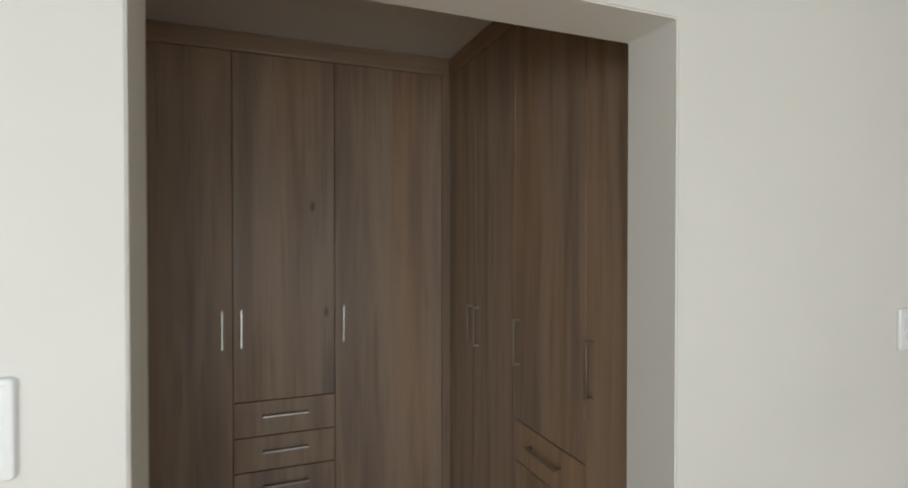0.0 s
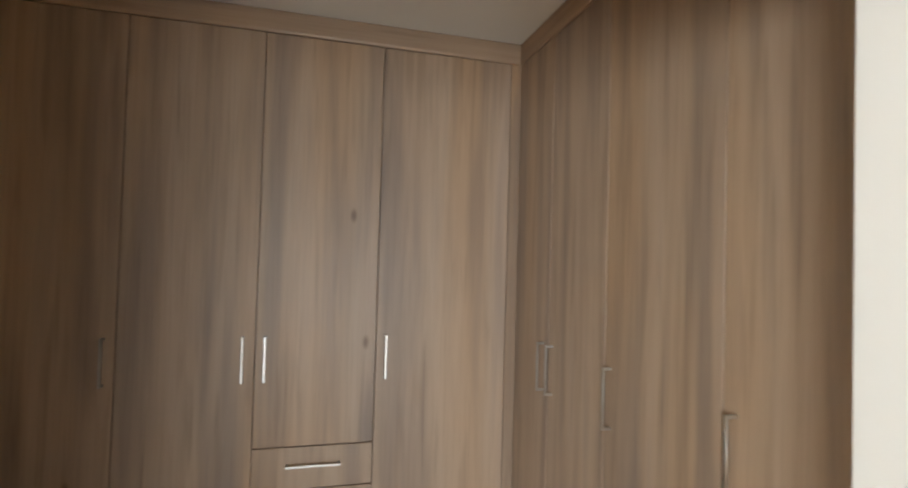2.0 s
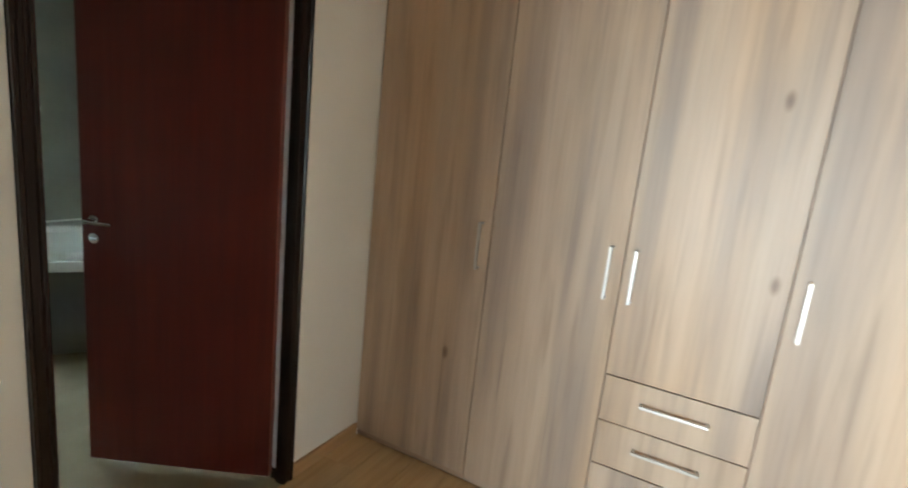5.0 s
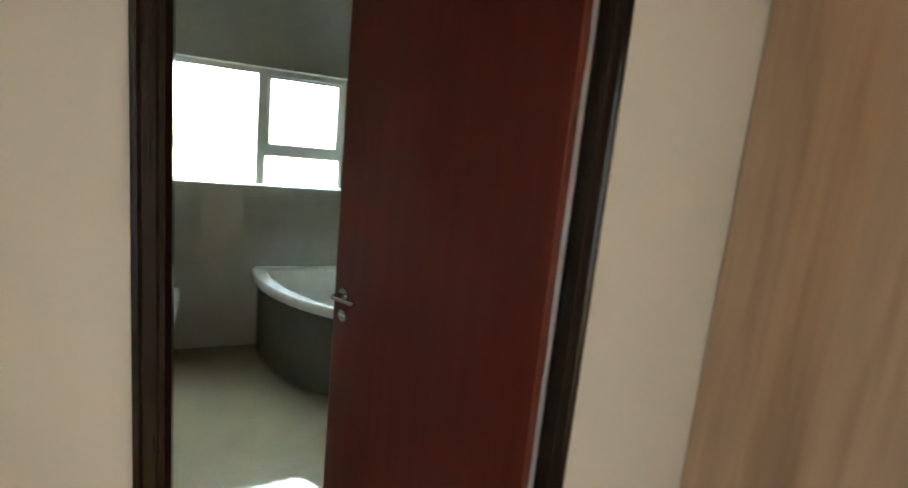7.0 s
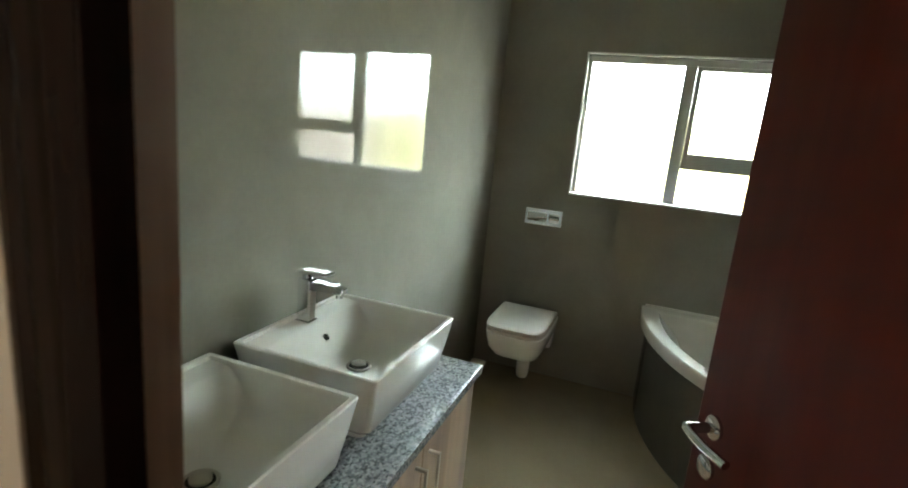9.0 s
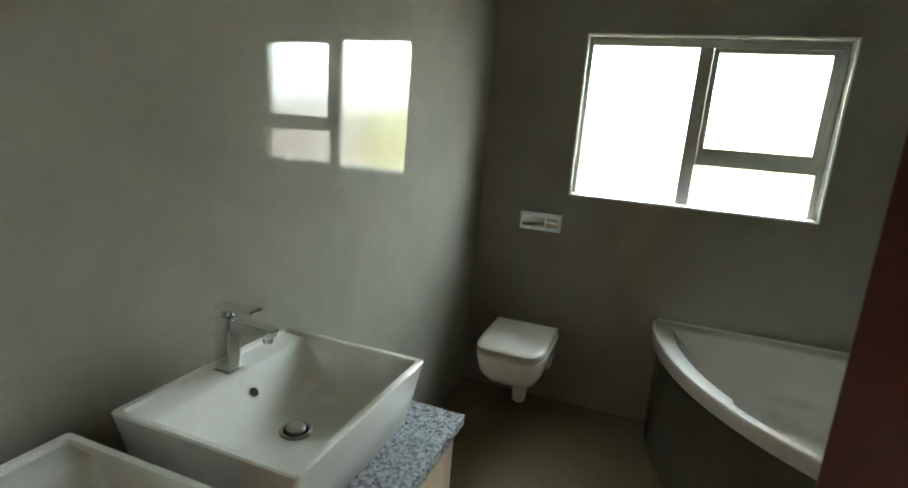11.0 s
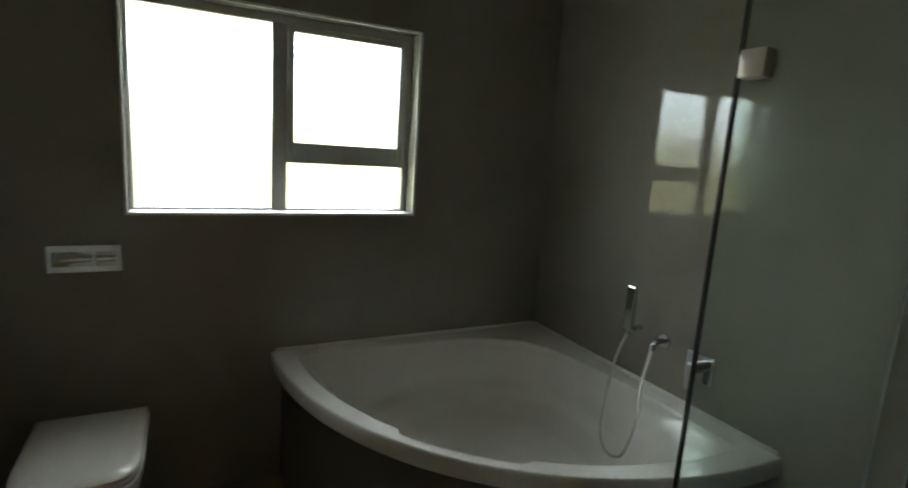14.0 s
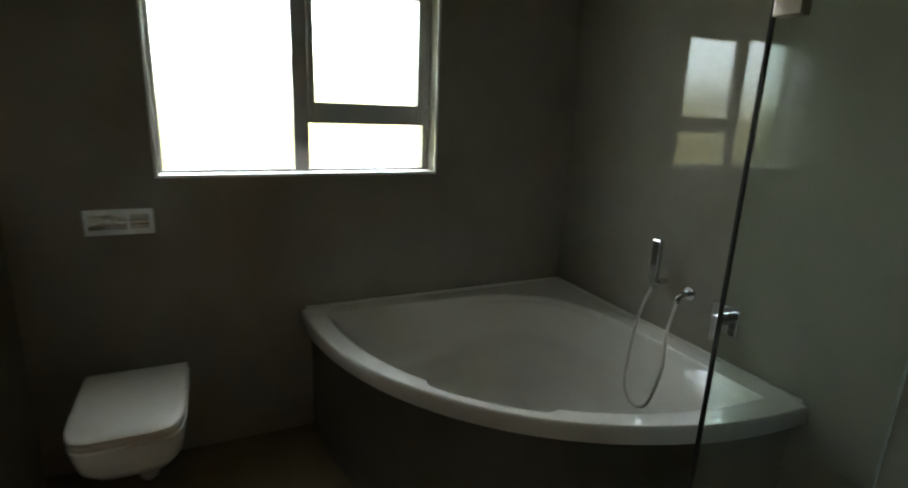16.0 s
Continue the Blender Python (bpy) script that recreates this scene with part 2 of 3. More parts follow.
# ---- mesh helpers ----
ORIGIN = {}


def thing(name, at, label, category, group="", kind=""):
    ob = new(name)
    ob.empty_display_size = 0.1
    ob.location = at
    ORIGIN[ob.name] = Vector(at)
    return tagged(ob, label, category, group, kind)


def part(name, bm, material, parent=None, label="", smooth=None, local=False):
    """Links a bmesh, given in world metres, as one mesh under a thing or a part."""
    off = ORIGIN[parent.name] if parent is not None else Vector()
    if parent is not None and not local:
        bmesh.ops.translate(bm, verts=bm.verts, vec=-off)
    bmesh.ops.recalc_face_normals(bm, faces=bm.faces)
    me = bpy.data.meshes.new(name)
    if smooth is not None:
        for f in bm.faces:
            f.smooth = True
        for e in bm.edges:
            e.smooth = len(e.link_faces) == 2 and e.calc_face_angle(0.0) < radians(smooth)
    bm.to_mesh(me)
    bm.free()
    me.materials.append(material)
    ob = new(name, me)
    if parent is not None:
        ob.parent = parent
    ORIGIN[ob.name] = off
    return tagged(ob, label)


def add_box(bm, lo, hi, bevel=0.0, seg=2):
    verts = bmesh.ops.create_cube(bm, size=1.0)["verts"]
    for v in verts:
        v.co = Vector([lo[i] + (v.co[i] + 0.5) * (hi[i] - lo[i]) for i in range(3)])
    if bevel:
        edges = list({e for v in verts for e in v.link_edges})
        bmesh.ops.bevel(bm, geom=edges, offset=bevel, segments=seg, affect="EDGES", profile=0.6)
    return bm


def box(lo, hi, bevel=0.0, seg=2):
    return add_box(bmesh.new(), lo, hi, bevel, seg)


def add_tube(bm, pts, r, n=12, cap=True, squash=1.0):
    """A round bar along a line of points; r may be one radius or one a point."""
    pts = [Vector(p) for p in pts]
    rs = r if isinstance(r, (list, tuple)) else [r] * len(pts)
    rings, side = [], None
    for i, p in enumerate(pts):
        d = (pts[min(i + 1, len(pts) - 1)] - pts[max(i - 1, 0)]).normalized()
        if side is None:
            side = d.cross(Vector((0, 0, 1)) if abs(d.z) < 0.9 else Vector((1, 0, 0))).normalized()
        side = (side - d * side.dot(d)).normalized()
        up = d.cross(side)
        rings.append([bm.verts.new(p + rs[i] * (math.cos(a) * side + squash * math.sin(a) * up)) for a in (2 * math.pi * k / n for k in range(n))])
    for a, b in zip(rings, rings[1:]):
        for k in range(n):
            bm.faces.new((a[k], a[(k + 1) % n], b[(k + 1) % n], b[k]))
    if cap:
        bm.faces.new(rings[0][::-1])
        bm.faces.new(rings[-1])
    return bm


def tube(pts, r, n=12, cap=True, squash=1.0):
    return add_tube(bmesh.new(), pts, r, n, cap, squash)


def add_rings(bm, rings, close_bottom=False, close_top=False):
    rows = [[bm.verts.new(p) for p in ring] for ring in rings]
    n = len(rows[0])
    for a, b in zip(rows, rows[1:]):
        for k in range(n):
            bm.faces.new((a[k], a[(k + 1) % n], b[(k + 1) % n], b[k]))
    if close_bottom:
        bm.faces.new(rows[0][::-1])
    if close_top:
        bm.faces.new(rows[-1])
    return bm


def smooth_line(pts, steps=8):
    """Catmull-Rom through the points."""
    pts = [Vector(p) for p in pts]
    pts = [2 * pts[0] - pts[1], *pts, 2 * pts[-1] - pts[-2]]
    out = []
    for a, b, c, d in zip(pts, pts[1:], pts[2:], pts[3:]):
        for k in range(steps):
            t = k / steps
            out.append(0.5 * (2 * b + (c - a) * t + (2 * a - 5 * b + 4 * c - d) * t * t + (3 * b - a - 3 * c + d) * t ** 3))
    out.append(pts[-2])
    return out


def rounded_rect(cx, cy, w, h, r, z, n=6):
    pts = []
    for sx, sy, a0 in ((1, 1, 0), (-1, 1, 90), (-1, -1, 180), (1, -1, 270)):
        for k in range(n + 1):
            a = radians(a0 + 90 * k / n)
            pts.append((cx + sx * (w / 2 - r) + r * math.cos(a), cy + sy * (h / 2 - r) + r * math.sin(a), z))
    return pts


# ---- plan, in metres ----
FL = -0.05            # floors
CE = 2.725            # ceilings
BX0, BX1 = -3.15, -0.075    # bathroom, west and east walls
BY0, BY1 = -2.05, 0.45     # bathroom, south and north walls
WX = 2.493            # front of the side wardrobe
OPX0, OPX1, OPZ = 1.110, 2.253, 2.127   # opening between bedroom and dressing room
WALL_S, WALL_N = -2.14, -1.96           # faces of the wall with that opening


def wall(name, boxes, material, label):
    bm = bmesh.new()
    for lo, hi in boxes:
        add_box(bm, lo, hi)
    return tagged(part(name, bm, material), label, "wall", kind="structure")


# outer shells
def holed_wall(x0, x1, ys, zs):
    """A wall across x with one rectangular hole: ys and zs are four lines each."""
    bm = bmesh.new()
    grid = {(s, i, k): bm.verts.new((x, y, z)) for s, x in enumerate((x0, x1)) for i, y in enumerate(ys) for k, z in enumerate(zs)}
    for s in (0, 1):
        for i in range(3):
            for k in range(3):
                if (i, k) != (1, 1):
                    bm.faces.new([grid[s, i, k], grid[s, i + 1, k], grid[s, i + 1, k + 1], grid[s, i, k + 1]])
    rims = [[(1, 1), (2, 1), (2, 2), (1, 2)], [(0, 0), (1, 0), (2, 0), (3, 0), (3, 1), (3, 2), (3, 3), (2, 3), (1, 3), (0, 3), (0, 2), (0, 1)]]
    for rim in rims:
        for a, b in zip(rim, rim[1:] + rim[:1]):
            bm.faces.new([grid[0, a[0], a[1]], grid[0, b[0], b[1]], grid[1, b[0], b[1]], grid[1, a[0], a[1]]])
    return bm


tagged(part("wall_bathroom_west", holed_wall(BX0 - 0.24, BX0, (-2.3, -1.54, -0.342, 0.7), (-0.2, 1.192, 2.037, CE)), WALL_TILE),
       "polished greige tiled bathroom wall with a window", "wall", kind="structure")
wall("wall_bathroom_south", [((BX0, BY0 - 0.07, -0.2), (BX1, BY0, CE))], WALL_TILE, "polished greige tiled bathroom wall behind the basins")
wall("wall_bathroom_north", [((BX0, BY1, -0.2), (BX1, BY1 + 0.2, CE))], WALL_TILE, "polished greige tiled bathroom wall behind the bath")
DY0, DY1, DZ = -1.442, -0.46, 2.105    # rough opening of the door
wall("wall_bathroom_east", [((BX1, BY0 - 0.07, -0.2), (BX1 + 0.02, DY0, CE)), ((BX1, DY1, -0.2), (BX1 + 0.02, BY1 + 0.2, CE)),
     ((BX1, DY0, DZ), (BX1 + 0.02, DY1, CE))], WALL_TILE, "polished greige tiled bathroom wall round the door")
wall("wall_dressing_west", [((BX1 + 0.02, BY0 - 0.07, -0.2), (0.0, DY0, CE)), ((BX1 + 0.02, DY1, -0.2), (0.0, 0.72, CE)),
     ((BX1 + 0.02, DY0, DZ), (0.0, DY1, CE))], CREAM, "cream painted plaster wall with the bathroom door")
wall("wall_dressing_north", [((0.0, 0.6, -0.2), (3.2, 0.72, CE))], CREAM, "cream painted plaster wall behind the wardrobe")
wall("wall_dressing_east", [((3.1, -1.96, -0.2), (3.2, 0.6, CE))], CREAM, "cream painted plaster wall behind the side wardrobe")


def opening_wall():
    bm = bmesh.new()
    outer = [(0.0, FL - 0.1), (OPX0, FL - 0.1)]
    r, n = 0.006, 3
    left = [(OPX0, FL - 0.1)] + [(OPX0 + r - r * math.cos(radians(90 * k / n)), OPZ - r + r * math.sin(radians(90 * k / n))) for k in range(n + 1)]
    right = [(OPX1 - r + r * math.sin(radians(90 * k / n)), OPZ - r + r * math.cos(radians(90 * k / n))) for k in range(n + 1)] + [(OPX1, FL - 0.1)]
    poly = [(0.0, FL - 0.1)] + left + right + [(4.2, FL - 0.1), (4.2, CE), (0.0, CE)]
    f = bm.faces.new([bm.verts.new((x, WALL_S, z)) for x, z in poly])
    made = bmesh.ops.extrude_face_region(bm, geom=[f])["geom"]
    bmesh.ops.translate(bm, verts=[g for g in made if isinstance(g, bmesh.types.BMVert)], vec=(0, WALL_N - WALL_S, 0))
    soft = [e for e in bm.edges if abs(e.verts[0].co.y - e.verts[1].co.y) < 1e-6
            and all(OPX0 - 1e-4 < v.co.x < OPX1 + 1e-4 and v.co.z < OPZ + 1e-4 for v in e.verts)]
    soft = [e for e in soft if not all(v.co.z < FL - 0.09 for v in e.verts)]
    bmesh.ops.bevel(bm, geom=soft, offset=0.004, segments=3, affect="EDGES")
    return bm


tagged(part("wall_bedroom_north", opening_wall(), CREAM, smooth=40), "cream painted wall with a wide opening into the dressing room", "wall", kind="structure")
wall("wall_bedroom_west", [((-3.2, -6.4, -0.2), (-3.1, WALL_S, CE))], CREAM, "cream painted bedroom wall")
wall("wall_bedroom_inner", [((-3.2, WALL_S, -0.2), (0.0, BY0 - 0.07, CE))], CREAM, "cream painted bedroom wall behind the bathroom")
wall("wall_bedroom_east", [((4.2, -6.4, -0.2), (4.3, WALL_N, CE))], CREAM, "cream painted bedroom wall")
# out of view; unglazed holes are left where the two lamps stand
wall("wall_bedroom_south", [((-3.1, -6.4, -0.2), (-2.3, -6.25, CE)), ((-0.3, -6.4, -0.2), (0.25, -6.25, CE)), ((2.55, -6.4, -0.2), (4.2, -6.25, CE)), ((0.25, -6.4, 2.15), (2.55, -6.25, CE)), ((-2.3, -6.4, 2.2), (-0.3, -6.25, CE)), ((-2.3, -6.4, -0.2), (-0.3, -6.25, 0.6))], CREAM, "cream painted unseen bedroom wall with two open holes for the lamps")


def plank_floor():
    """Tan laminate under dressing room and bedroom."""
    return add_box(box((0.0, WALL_S, FL - 0.12), (3.15, 0.6, FL - 0.011)), (-3.1, -6.4, FL - 0.12), (4.2, WALL_S, FL - 0.011))


tagged(part("floor_bedroom", plank_floor(), LAMINATE), "tan laminate floor base", "floor", kind="structure")
tagged(part("floor_bathroom", box((BX0, BY0, -0.2), (BX1 + 0.02, BY1, FL)), FLOOR_TILE), "polished beige tiled bathroom floor", "floor", kind="structure")
tagged(part("threshold", box((BX1 + 0.02, DY0, -0.19), (0.004, DY1, FL + 0.003), 0.002), FLOOR_TILE), "beige tiled door threshold", "threshold", kind="structure")
tagged(part("ceiling_bathroom", box((BX0, BY0, CE), (BX1, BY1, CE + 0.1)), CEIL), "white painted bathroom ceiling", "ceiling", kind="structure")
tagged(part("ceiling_dressing", add_box(box((BX1, WALL_S, CE), (4.3, 0.72, CE + 0.1)), (-3.2, -6.4, CE), (4.3, WALL_S, CE + 0.1)), CEIL), "white painted ceiling over dressing room and bedroom", "ceiling", kind="structure")


def skirting():
    bm = bmesh.new()
    for lo, hi in (((0.0, DY1 + 0.004, FL), (0.014, -0.004, FL + 0.07)), ((0.0, WALL_N, FL), (0.014, DY0 - 0.004, FL + 0.07)),
                   ((0.014, WALL_N, FL), (OPX0 - 0.002, WALL_N + 0.014, FL + 0.07))):
        add_box(bm, lo, hi, 0.004)
    return bm


tagged(part("baseboard", skirting(), SKIRT), "tan timber skirting at the foot of the wall", "baseboard", kind="structure")

# ---- bathroom window ----
win = thing("window_1", (BX0 - 0.12, -0.94, 1.192), "bronze-grey aluminium window with frosted panes", "window", kind="structure")
PX0, PX1 = BX0 - 0.145, BX0 - 0.1
WY0, WY1, WZ0, WZ1 = -1.54, -0.342, 1.192, 2.037


def frame_of(bm, y0, y1, z0, z1, w, x0, x1):
    """Four mitred-looking bars round a rectangle; w: left, right, bottom, top."""
    add_box(bm, (x0, y0, z0), (x1, y0 + w[0], z1), 0.003)
    add_box(bm, (x0, y1 - w[1], z0), (x1, y1, z1), 0.003)
    add_box(bm, (x0, y0 + w[0], z0), (x1, y1 - w[1], z0 + w[2]), 0.003)
    add_box(bm, (x0, y0 + w[0], z1 - w[3]), (x1, y1 - w[1], z1), 0.003)
    return bm


part("window_frame", frame_of(bmesh.new(), WY0, WY1, WZ0, WZ1, (0.02, 0.03, 0.014, 0.036), PX0, PX1), ALU, win)
part("mullion", box((PX0, -0.99, WZ0 + 0.014), (PX1, -0.925, WZ1 - 0.036), 0.003), ALU, win)
part("transom", box((PX0, -0.925, 1.412), (PX1, WY1 - 0.03, 1.452), 0.003), ALU, win)
sash = part("casement_sash", frame_of(bmesh.new(), -0.923, WY1 - 0.032, 1.414, WZ1 - 0.038, (0.028, 0.03, 0.09, 0.022), PX0 + 0.006, PX1 + 0.003), ALU, win)
for y0, y1, z0, z1 in ((WY0 + 0.02, -0.99, WZ0 + 0.014, WZ1 - 0.036), (-0.925, WY1 - 0.03, WZ0 + 0.014, 1.412), (-0.895, WY1 - 0.062, 1.504, WZ1 - 0.06)):
    pane = part("pane", box((PX0 + 0.02, y0 + 0.001, z0 + 0.001), (PX0 + 0.026, y1 - 0.001, z1 - 0.001)), FROST, win, "frosted glass pane")
    pane.visible_shadow = False


def reveal_trim():
    return frame_of(bmesh.new(), WY0 - 0.006, WY1 + 0.006, WZ0 - 0.006, WZ1 + 0.006, (0.012, 0.012, 0.012, 0.012), BX0 - 0.004, BX0 + 0.004)


part("edge_trim", reveal_trim(), TRIM, win, "white edge trim round the window recess")
part("window_sill", box((PX1, WY0 + 0.006, WZ0), (BX0 - 0.004, WY1 - 0.006, WZ0 + 0.006)), TRIM, win)
bd = part("backdrop", box((-6.1, -9.0, -1.0), (-6.0, 8.0, 7.0)), GARDEN)
tagged(bd, "bright overcast sky over a green garden", "backdrop", kind="structure")
tagged(part("ground", box((-120, -120, -0.6), (120, 120, -0.4)), GRASS), "green ground outside", "ground", kind="structure")

# ---- bathroom door ----
fr = thing("door_frame", (-0.03, -0.95, FL), "dark-stained timber door frame with moulded face", "door frame", kind="structure")


def jamb(y, s):
    """Upright of the frame at outer face y; s: +1 if its opening lies towards +y."""
    bm = bmesh.new()
    prof = [(0.016, 0.0), (0.018, 0.010), (0.012, 0.016), (0.012, 0.036), (0.016, 0.042), (0.015, 0.050), (0.0, 0.060), (-0.030, 0.062), (-0.030, 0.050), (-0.072, 0.050), (-0.072, 0.0)]
    rows = [[(x, y + s * d, z) for x, d in prof] for z in (FL, 2.10)]
    return add_rings(bm, rows, True, True)


part("jamb", jamb(DY0 + 0.002, 1), FRAME_WOOD, fr)
part("jamb", jamb(DY1 - 0.002, -1), FRAME_WOOD, fr)


part("rebate_strip", box((-0.0715, DY0 + 0.0525, FL + 0.06), (-0.031, DY0 + 0.0545, 2.04)), REBATE, fr, "lighter brown strip in the rebate")


# thin strip, paler and greyer than the jamb
part("rebate_strip", box((-0.0715, DY1 - 0.0545, FL + 0.06), (-0.031, DY1 - 0.0525, 2.035)), PALE_GREY, fr, "pale grey strip in the hinge rebate")


def head():
    prof = [(0.016, 0.0), (0.018, 0.010), (0.012, 0.016), (0.012, 0.036), (0.016, 0.042), (0.015, 0.050), (0.0, 0.060), (-0.030, 0.062), (-0.030, 0.050), (-0.072, 0.050), (-0.072, 0.0)]
    rows = [[(x + 0.0006, y, 2.1035 - d) for x, d in prof] for y in (DY0 + 0.002, DY1 - 0.002)]
    return add_rings(bmesh.new(), rows, True, True)


part("head", head(), FRAME_WOOD_Y, fr)

HINGE = Vector((-0.05, -0.532, -0.012))
FREE = Vector((-0.764, -0.902, -0.012))
_d = (FREE - HINGE)
LEAF = 0.803
door = thing("door_1", HINGE, "open flush mahogany door with lever handle", "door", kind="structure")
door.rotation_euler = (0, 0, math.atan2(_d.y, _d.x))
# along +x from the hinge; its room side is +y
part("lipping", box((0.0035, -0.0195, 0.001), (0.0058, 0.0195, 2.053)), LIPPING, door, "red-orange hinge edge", local=True)
part("leaf", box((0.006, -0.02, 0.0), (LEAF, 0.02, 2.054), 0.002), MAHOGANY, door, "red-brown varnished leaf", local=True)


def lever(side):
    s = 0.02 * side
    bm = bmesh.new()
    add_tube(bm, [(LEAF - 0.05, s, 1.084), (LEAF - 0.05, s + 0.055 * side, 1.084)], 0.009, 12)
    add_tube(bm, smooth_line([(LEAF - 0.05, s + 0.052 * side, 1.084), (LEAF - 0.075, s + 0.056 * side, 1.084), (LEAF - 0.115, s + 0.054 * side, 1.083), (LEAF - 0.15, s + 0.047 * side, 1.081)], 5),
             0.009, 10, squash=0.8)
    return bm


def rose(side, z):
    s = 0.02 * side
    return tube([(LEAF - 0.05, s, z), (LEAF - 0.05, s + 0.006 * side, z), (LEAF - 0.05, s + 0.009 * side, z)], [0.021, 0.021, 0.017], 24)


for side in (1, -1):
    part("door_handle", lever(side), CHROME, door, "satin chrome lever handle", 40, local=True)
    part("rose", rose(side, 1.084), CHROME, door, smooth=40, local=True)
    part("keyhole_plate", rose(side, 1.009), CHROME, door, smooth=40, local=True)
for z in (0.244, 1.044, 1.824):
    part("hinge", tube([(0.0, -0.026, z), (0.0, -0.026, z + 0.1)], 0.006, 10), BRONZE, door, local=True)

# ---- wardrobes ----
TOP = 2.618           # top of the doors
FRONT_T = 0.018


def bar_handle(parent, a, b, out, stand=0.036):
    """A square-shouldered bar handle from a to b, standing off along out."""
    a, b, out = Vector(a), Vector(b), Vector(out)
    bm = bmesh.new()
    along = (b - a).normalized()
    side = along.cross(out)

    def block(p, q, w):
        """A square-edged block from p to q, w wide across the bar."""
        pad = side * w
        lo = Vector([min(u, v) - abs(c) for u, v, c in zip(p, q, pad)])
        hi = Vector([max(u, v) + abs(c) for u, v, c in zip(p, q, pad)])
        add_box(bm, lo, hi, 0.0012, 1)

    for p in (a, b):
        block(p - along * 0.005, p + along * 0.005 + out * (stand - 0.0006), 0.0052)
    block(a - along * 0.005 + out * (stand - 0.0075), b + along * 0.005 + out * stand, 0.006)
    return part("handle", bm, STEEL, parent, "brushed nickel bar handle", 40)


def back_unit(x0, x1, split=None, hx=None, first=False):
    u = thing("wardrobe", ((x0 + x1) / 2, 0.3, FL), "tall brown oak-effect wardrobe with drawers below its door" if split else "tall brown oak-effect wardrobe with one long door", "wardrobe", "oak-effect wardrobes of the dressing room")
    body = bmesh.new()
    add_box(body, (x0 + 0.001, FRONT_T + 0.002, FL), (x1 - 0.001, 0.595, TOP))
    part("body", body, OAK_V, u)
    g = 0.0028
    zlow = split if split else FL + 0.035
    d = part("door", box((x0 + g, 0.0, zlow + (g if split else 0)), (x1 - g, FRONT_T, TOP - 0.003), 0.0012, 1), OAK_V, u)
    bar_handle(d, (hx, 0.0, 1.0), (hx, 0.0, 1.2), (0, -1, 0))
    if split:
        edges = [split, 0.49, 0.295, 0.10, FL + 0.035]
        for k, (hi, lo) in enumerate(zip(edges, edges[1:])):
            dr = part("drawer", box((x0 + g, 0.0, lo + g), (x1 - g, FRONT_T, hi - g), 0.0012, 1), OAK_V, u)
            zc = hi - 0.083 if k < 3 else (hi + lo) / 2
            bar_handle(dr, (1.375, 0.0, zc), (1.612, 0.0, zc), (0, -1, 0))
    part("plinth", box((x0 + 0.001, 0.012, FL), (x1 - 0.001, FRONT_T + 0.001, FL + 0.033)), OAK_X, u)
    return u


back_unit(0.004, 0.651, None, 0.606)
back_unit(0.651, 1.2185, None, 1.166)
back_unit(1.2185, 1.7695, 0.688, 1.262)
back_unit(1.7695, 2.4385, None, 1.816)


def side_unit(y0, y1, split=None, hy=None):
    u = thing("wardrobe", (2.79, (y0 + y1) / 2, FL), "tall brown oak-effect wardrobe with drawers below its door" if split else "tall brown oak-effect wardrobe with one long door", "wardrobe", "oak-effect wardrobes of the dressing room")
    part("body", box((WX + FRONT_T + 0.002, y0 + 0.001, FL), (3.095, y1 - 0.001, TOP)), OAK_V, u)
    g = 0.0028
    d = part("door", box((WX, y0 + g, (split or FL + 0.035) + (g if split else 0)), (WX + FRONT_T, y1 - g, TOP - 0.003), 0.0012, 1), OAK_V, u)
    bar_handle(d, (WX, hy, 1.0), (WX, hy, 1.21), (-1, 0, 0))
    if split:
        edges = [split, 0.53, 0.335, 0.14, FL + 0.035]
        for k, (hi, lo) in enumerate(zip(edges, edges[1:])):
            dr = part("drawer", box((WX, y0 + g, lo + g), (WX + FRONT_T, y1 - g, hi - g), 0.0012, 1), OAK_V, u)
            zc = hi - 0.083
            bar_handle(dr, (WX, -1.03, zc), (WX, -1.27, zc), (-1, 0, 0))
    part("plinth", box((WX + 0.012, y0 + 0.001, FL), (WX + FRONT_T + 0.001, y1 - 0.001, FL + 0.033)), OAK_Y, u)
    return u


side_unit(-0.40, -0.004, None, -0.355)
side_unit(-0.87, -0.40, None, -0.445)
side_unit(-1.44, -0.87, 0.728, -0.915)
side_unit(-1.915, -1.44, None, -1.485)
filler = part("filler_panel", box((2.441, 0.004, FL), (WX + 0.012, 0.03, TOP), 0.001, 1), OAK_V)
tagged(filler, "narrow oak-effect filler strip in the wardrobe corner", "filler panel", kind="structure")


def cornice(run, lo):
    """A fascia board with a stepped lower edge, along x or y."""
    bm = bmesh.new()
    prof = [(0.02, TOP), (-0.004, TOP), (-0.007, TOP + 0.004), (-0.010, TOP + 0.012), (-0.010, CE - 0.014), (-0.007, CE - 0.002), (0.02, CE - 0.002)]
    if run == "x":
        rows = [[(lo, p, z) for p, z in prof], [(WX + p, p, z) for p, z in prof]]
    else:
        rows = [[(WX + p, lo, z) for p, z in prof], [(WX + p, p, z) for p, z in prof]]
    return add_rings(bm, rows, True, True)


tagged(part("trim_cornice_back", cornice("x", 0.002), OAK_X), "oak-effect fascia between wardrobe and ceiling", "cornice", kind="structure")
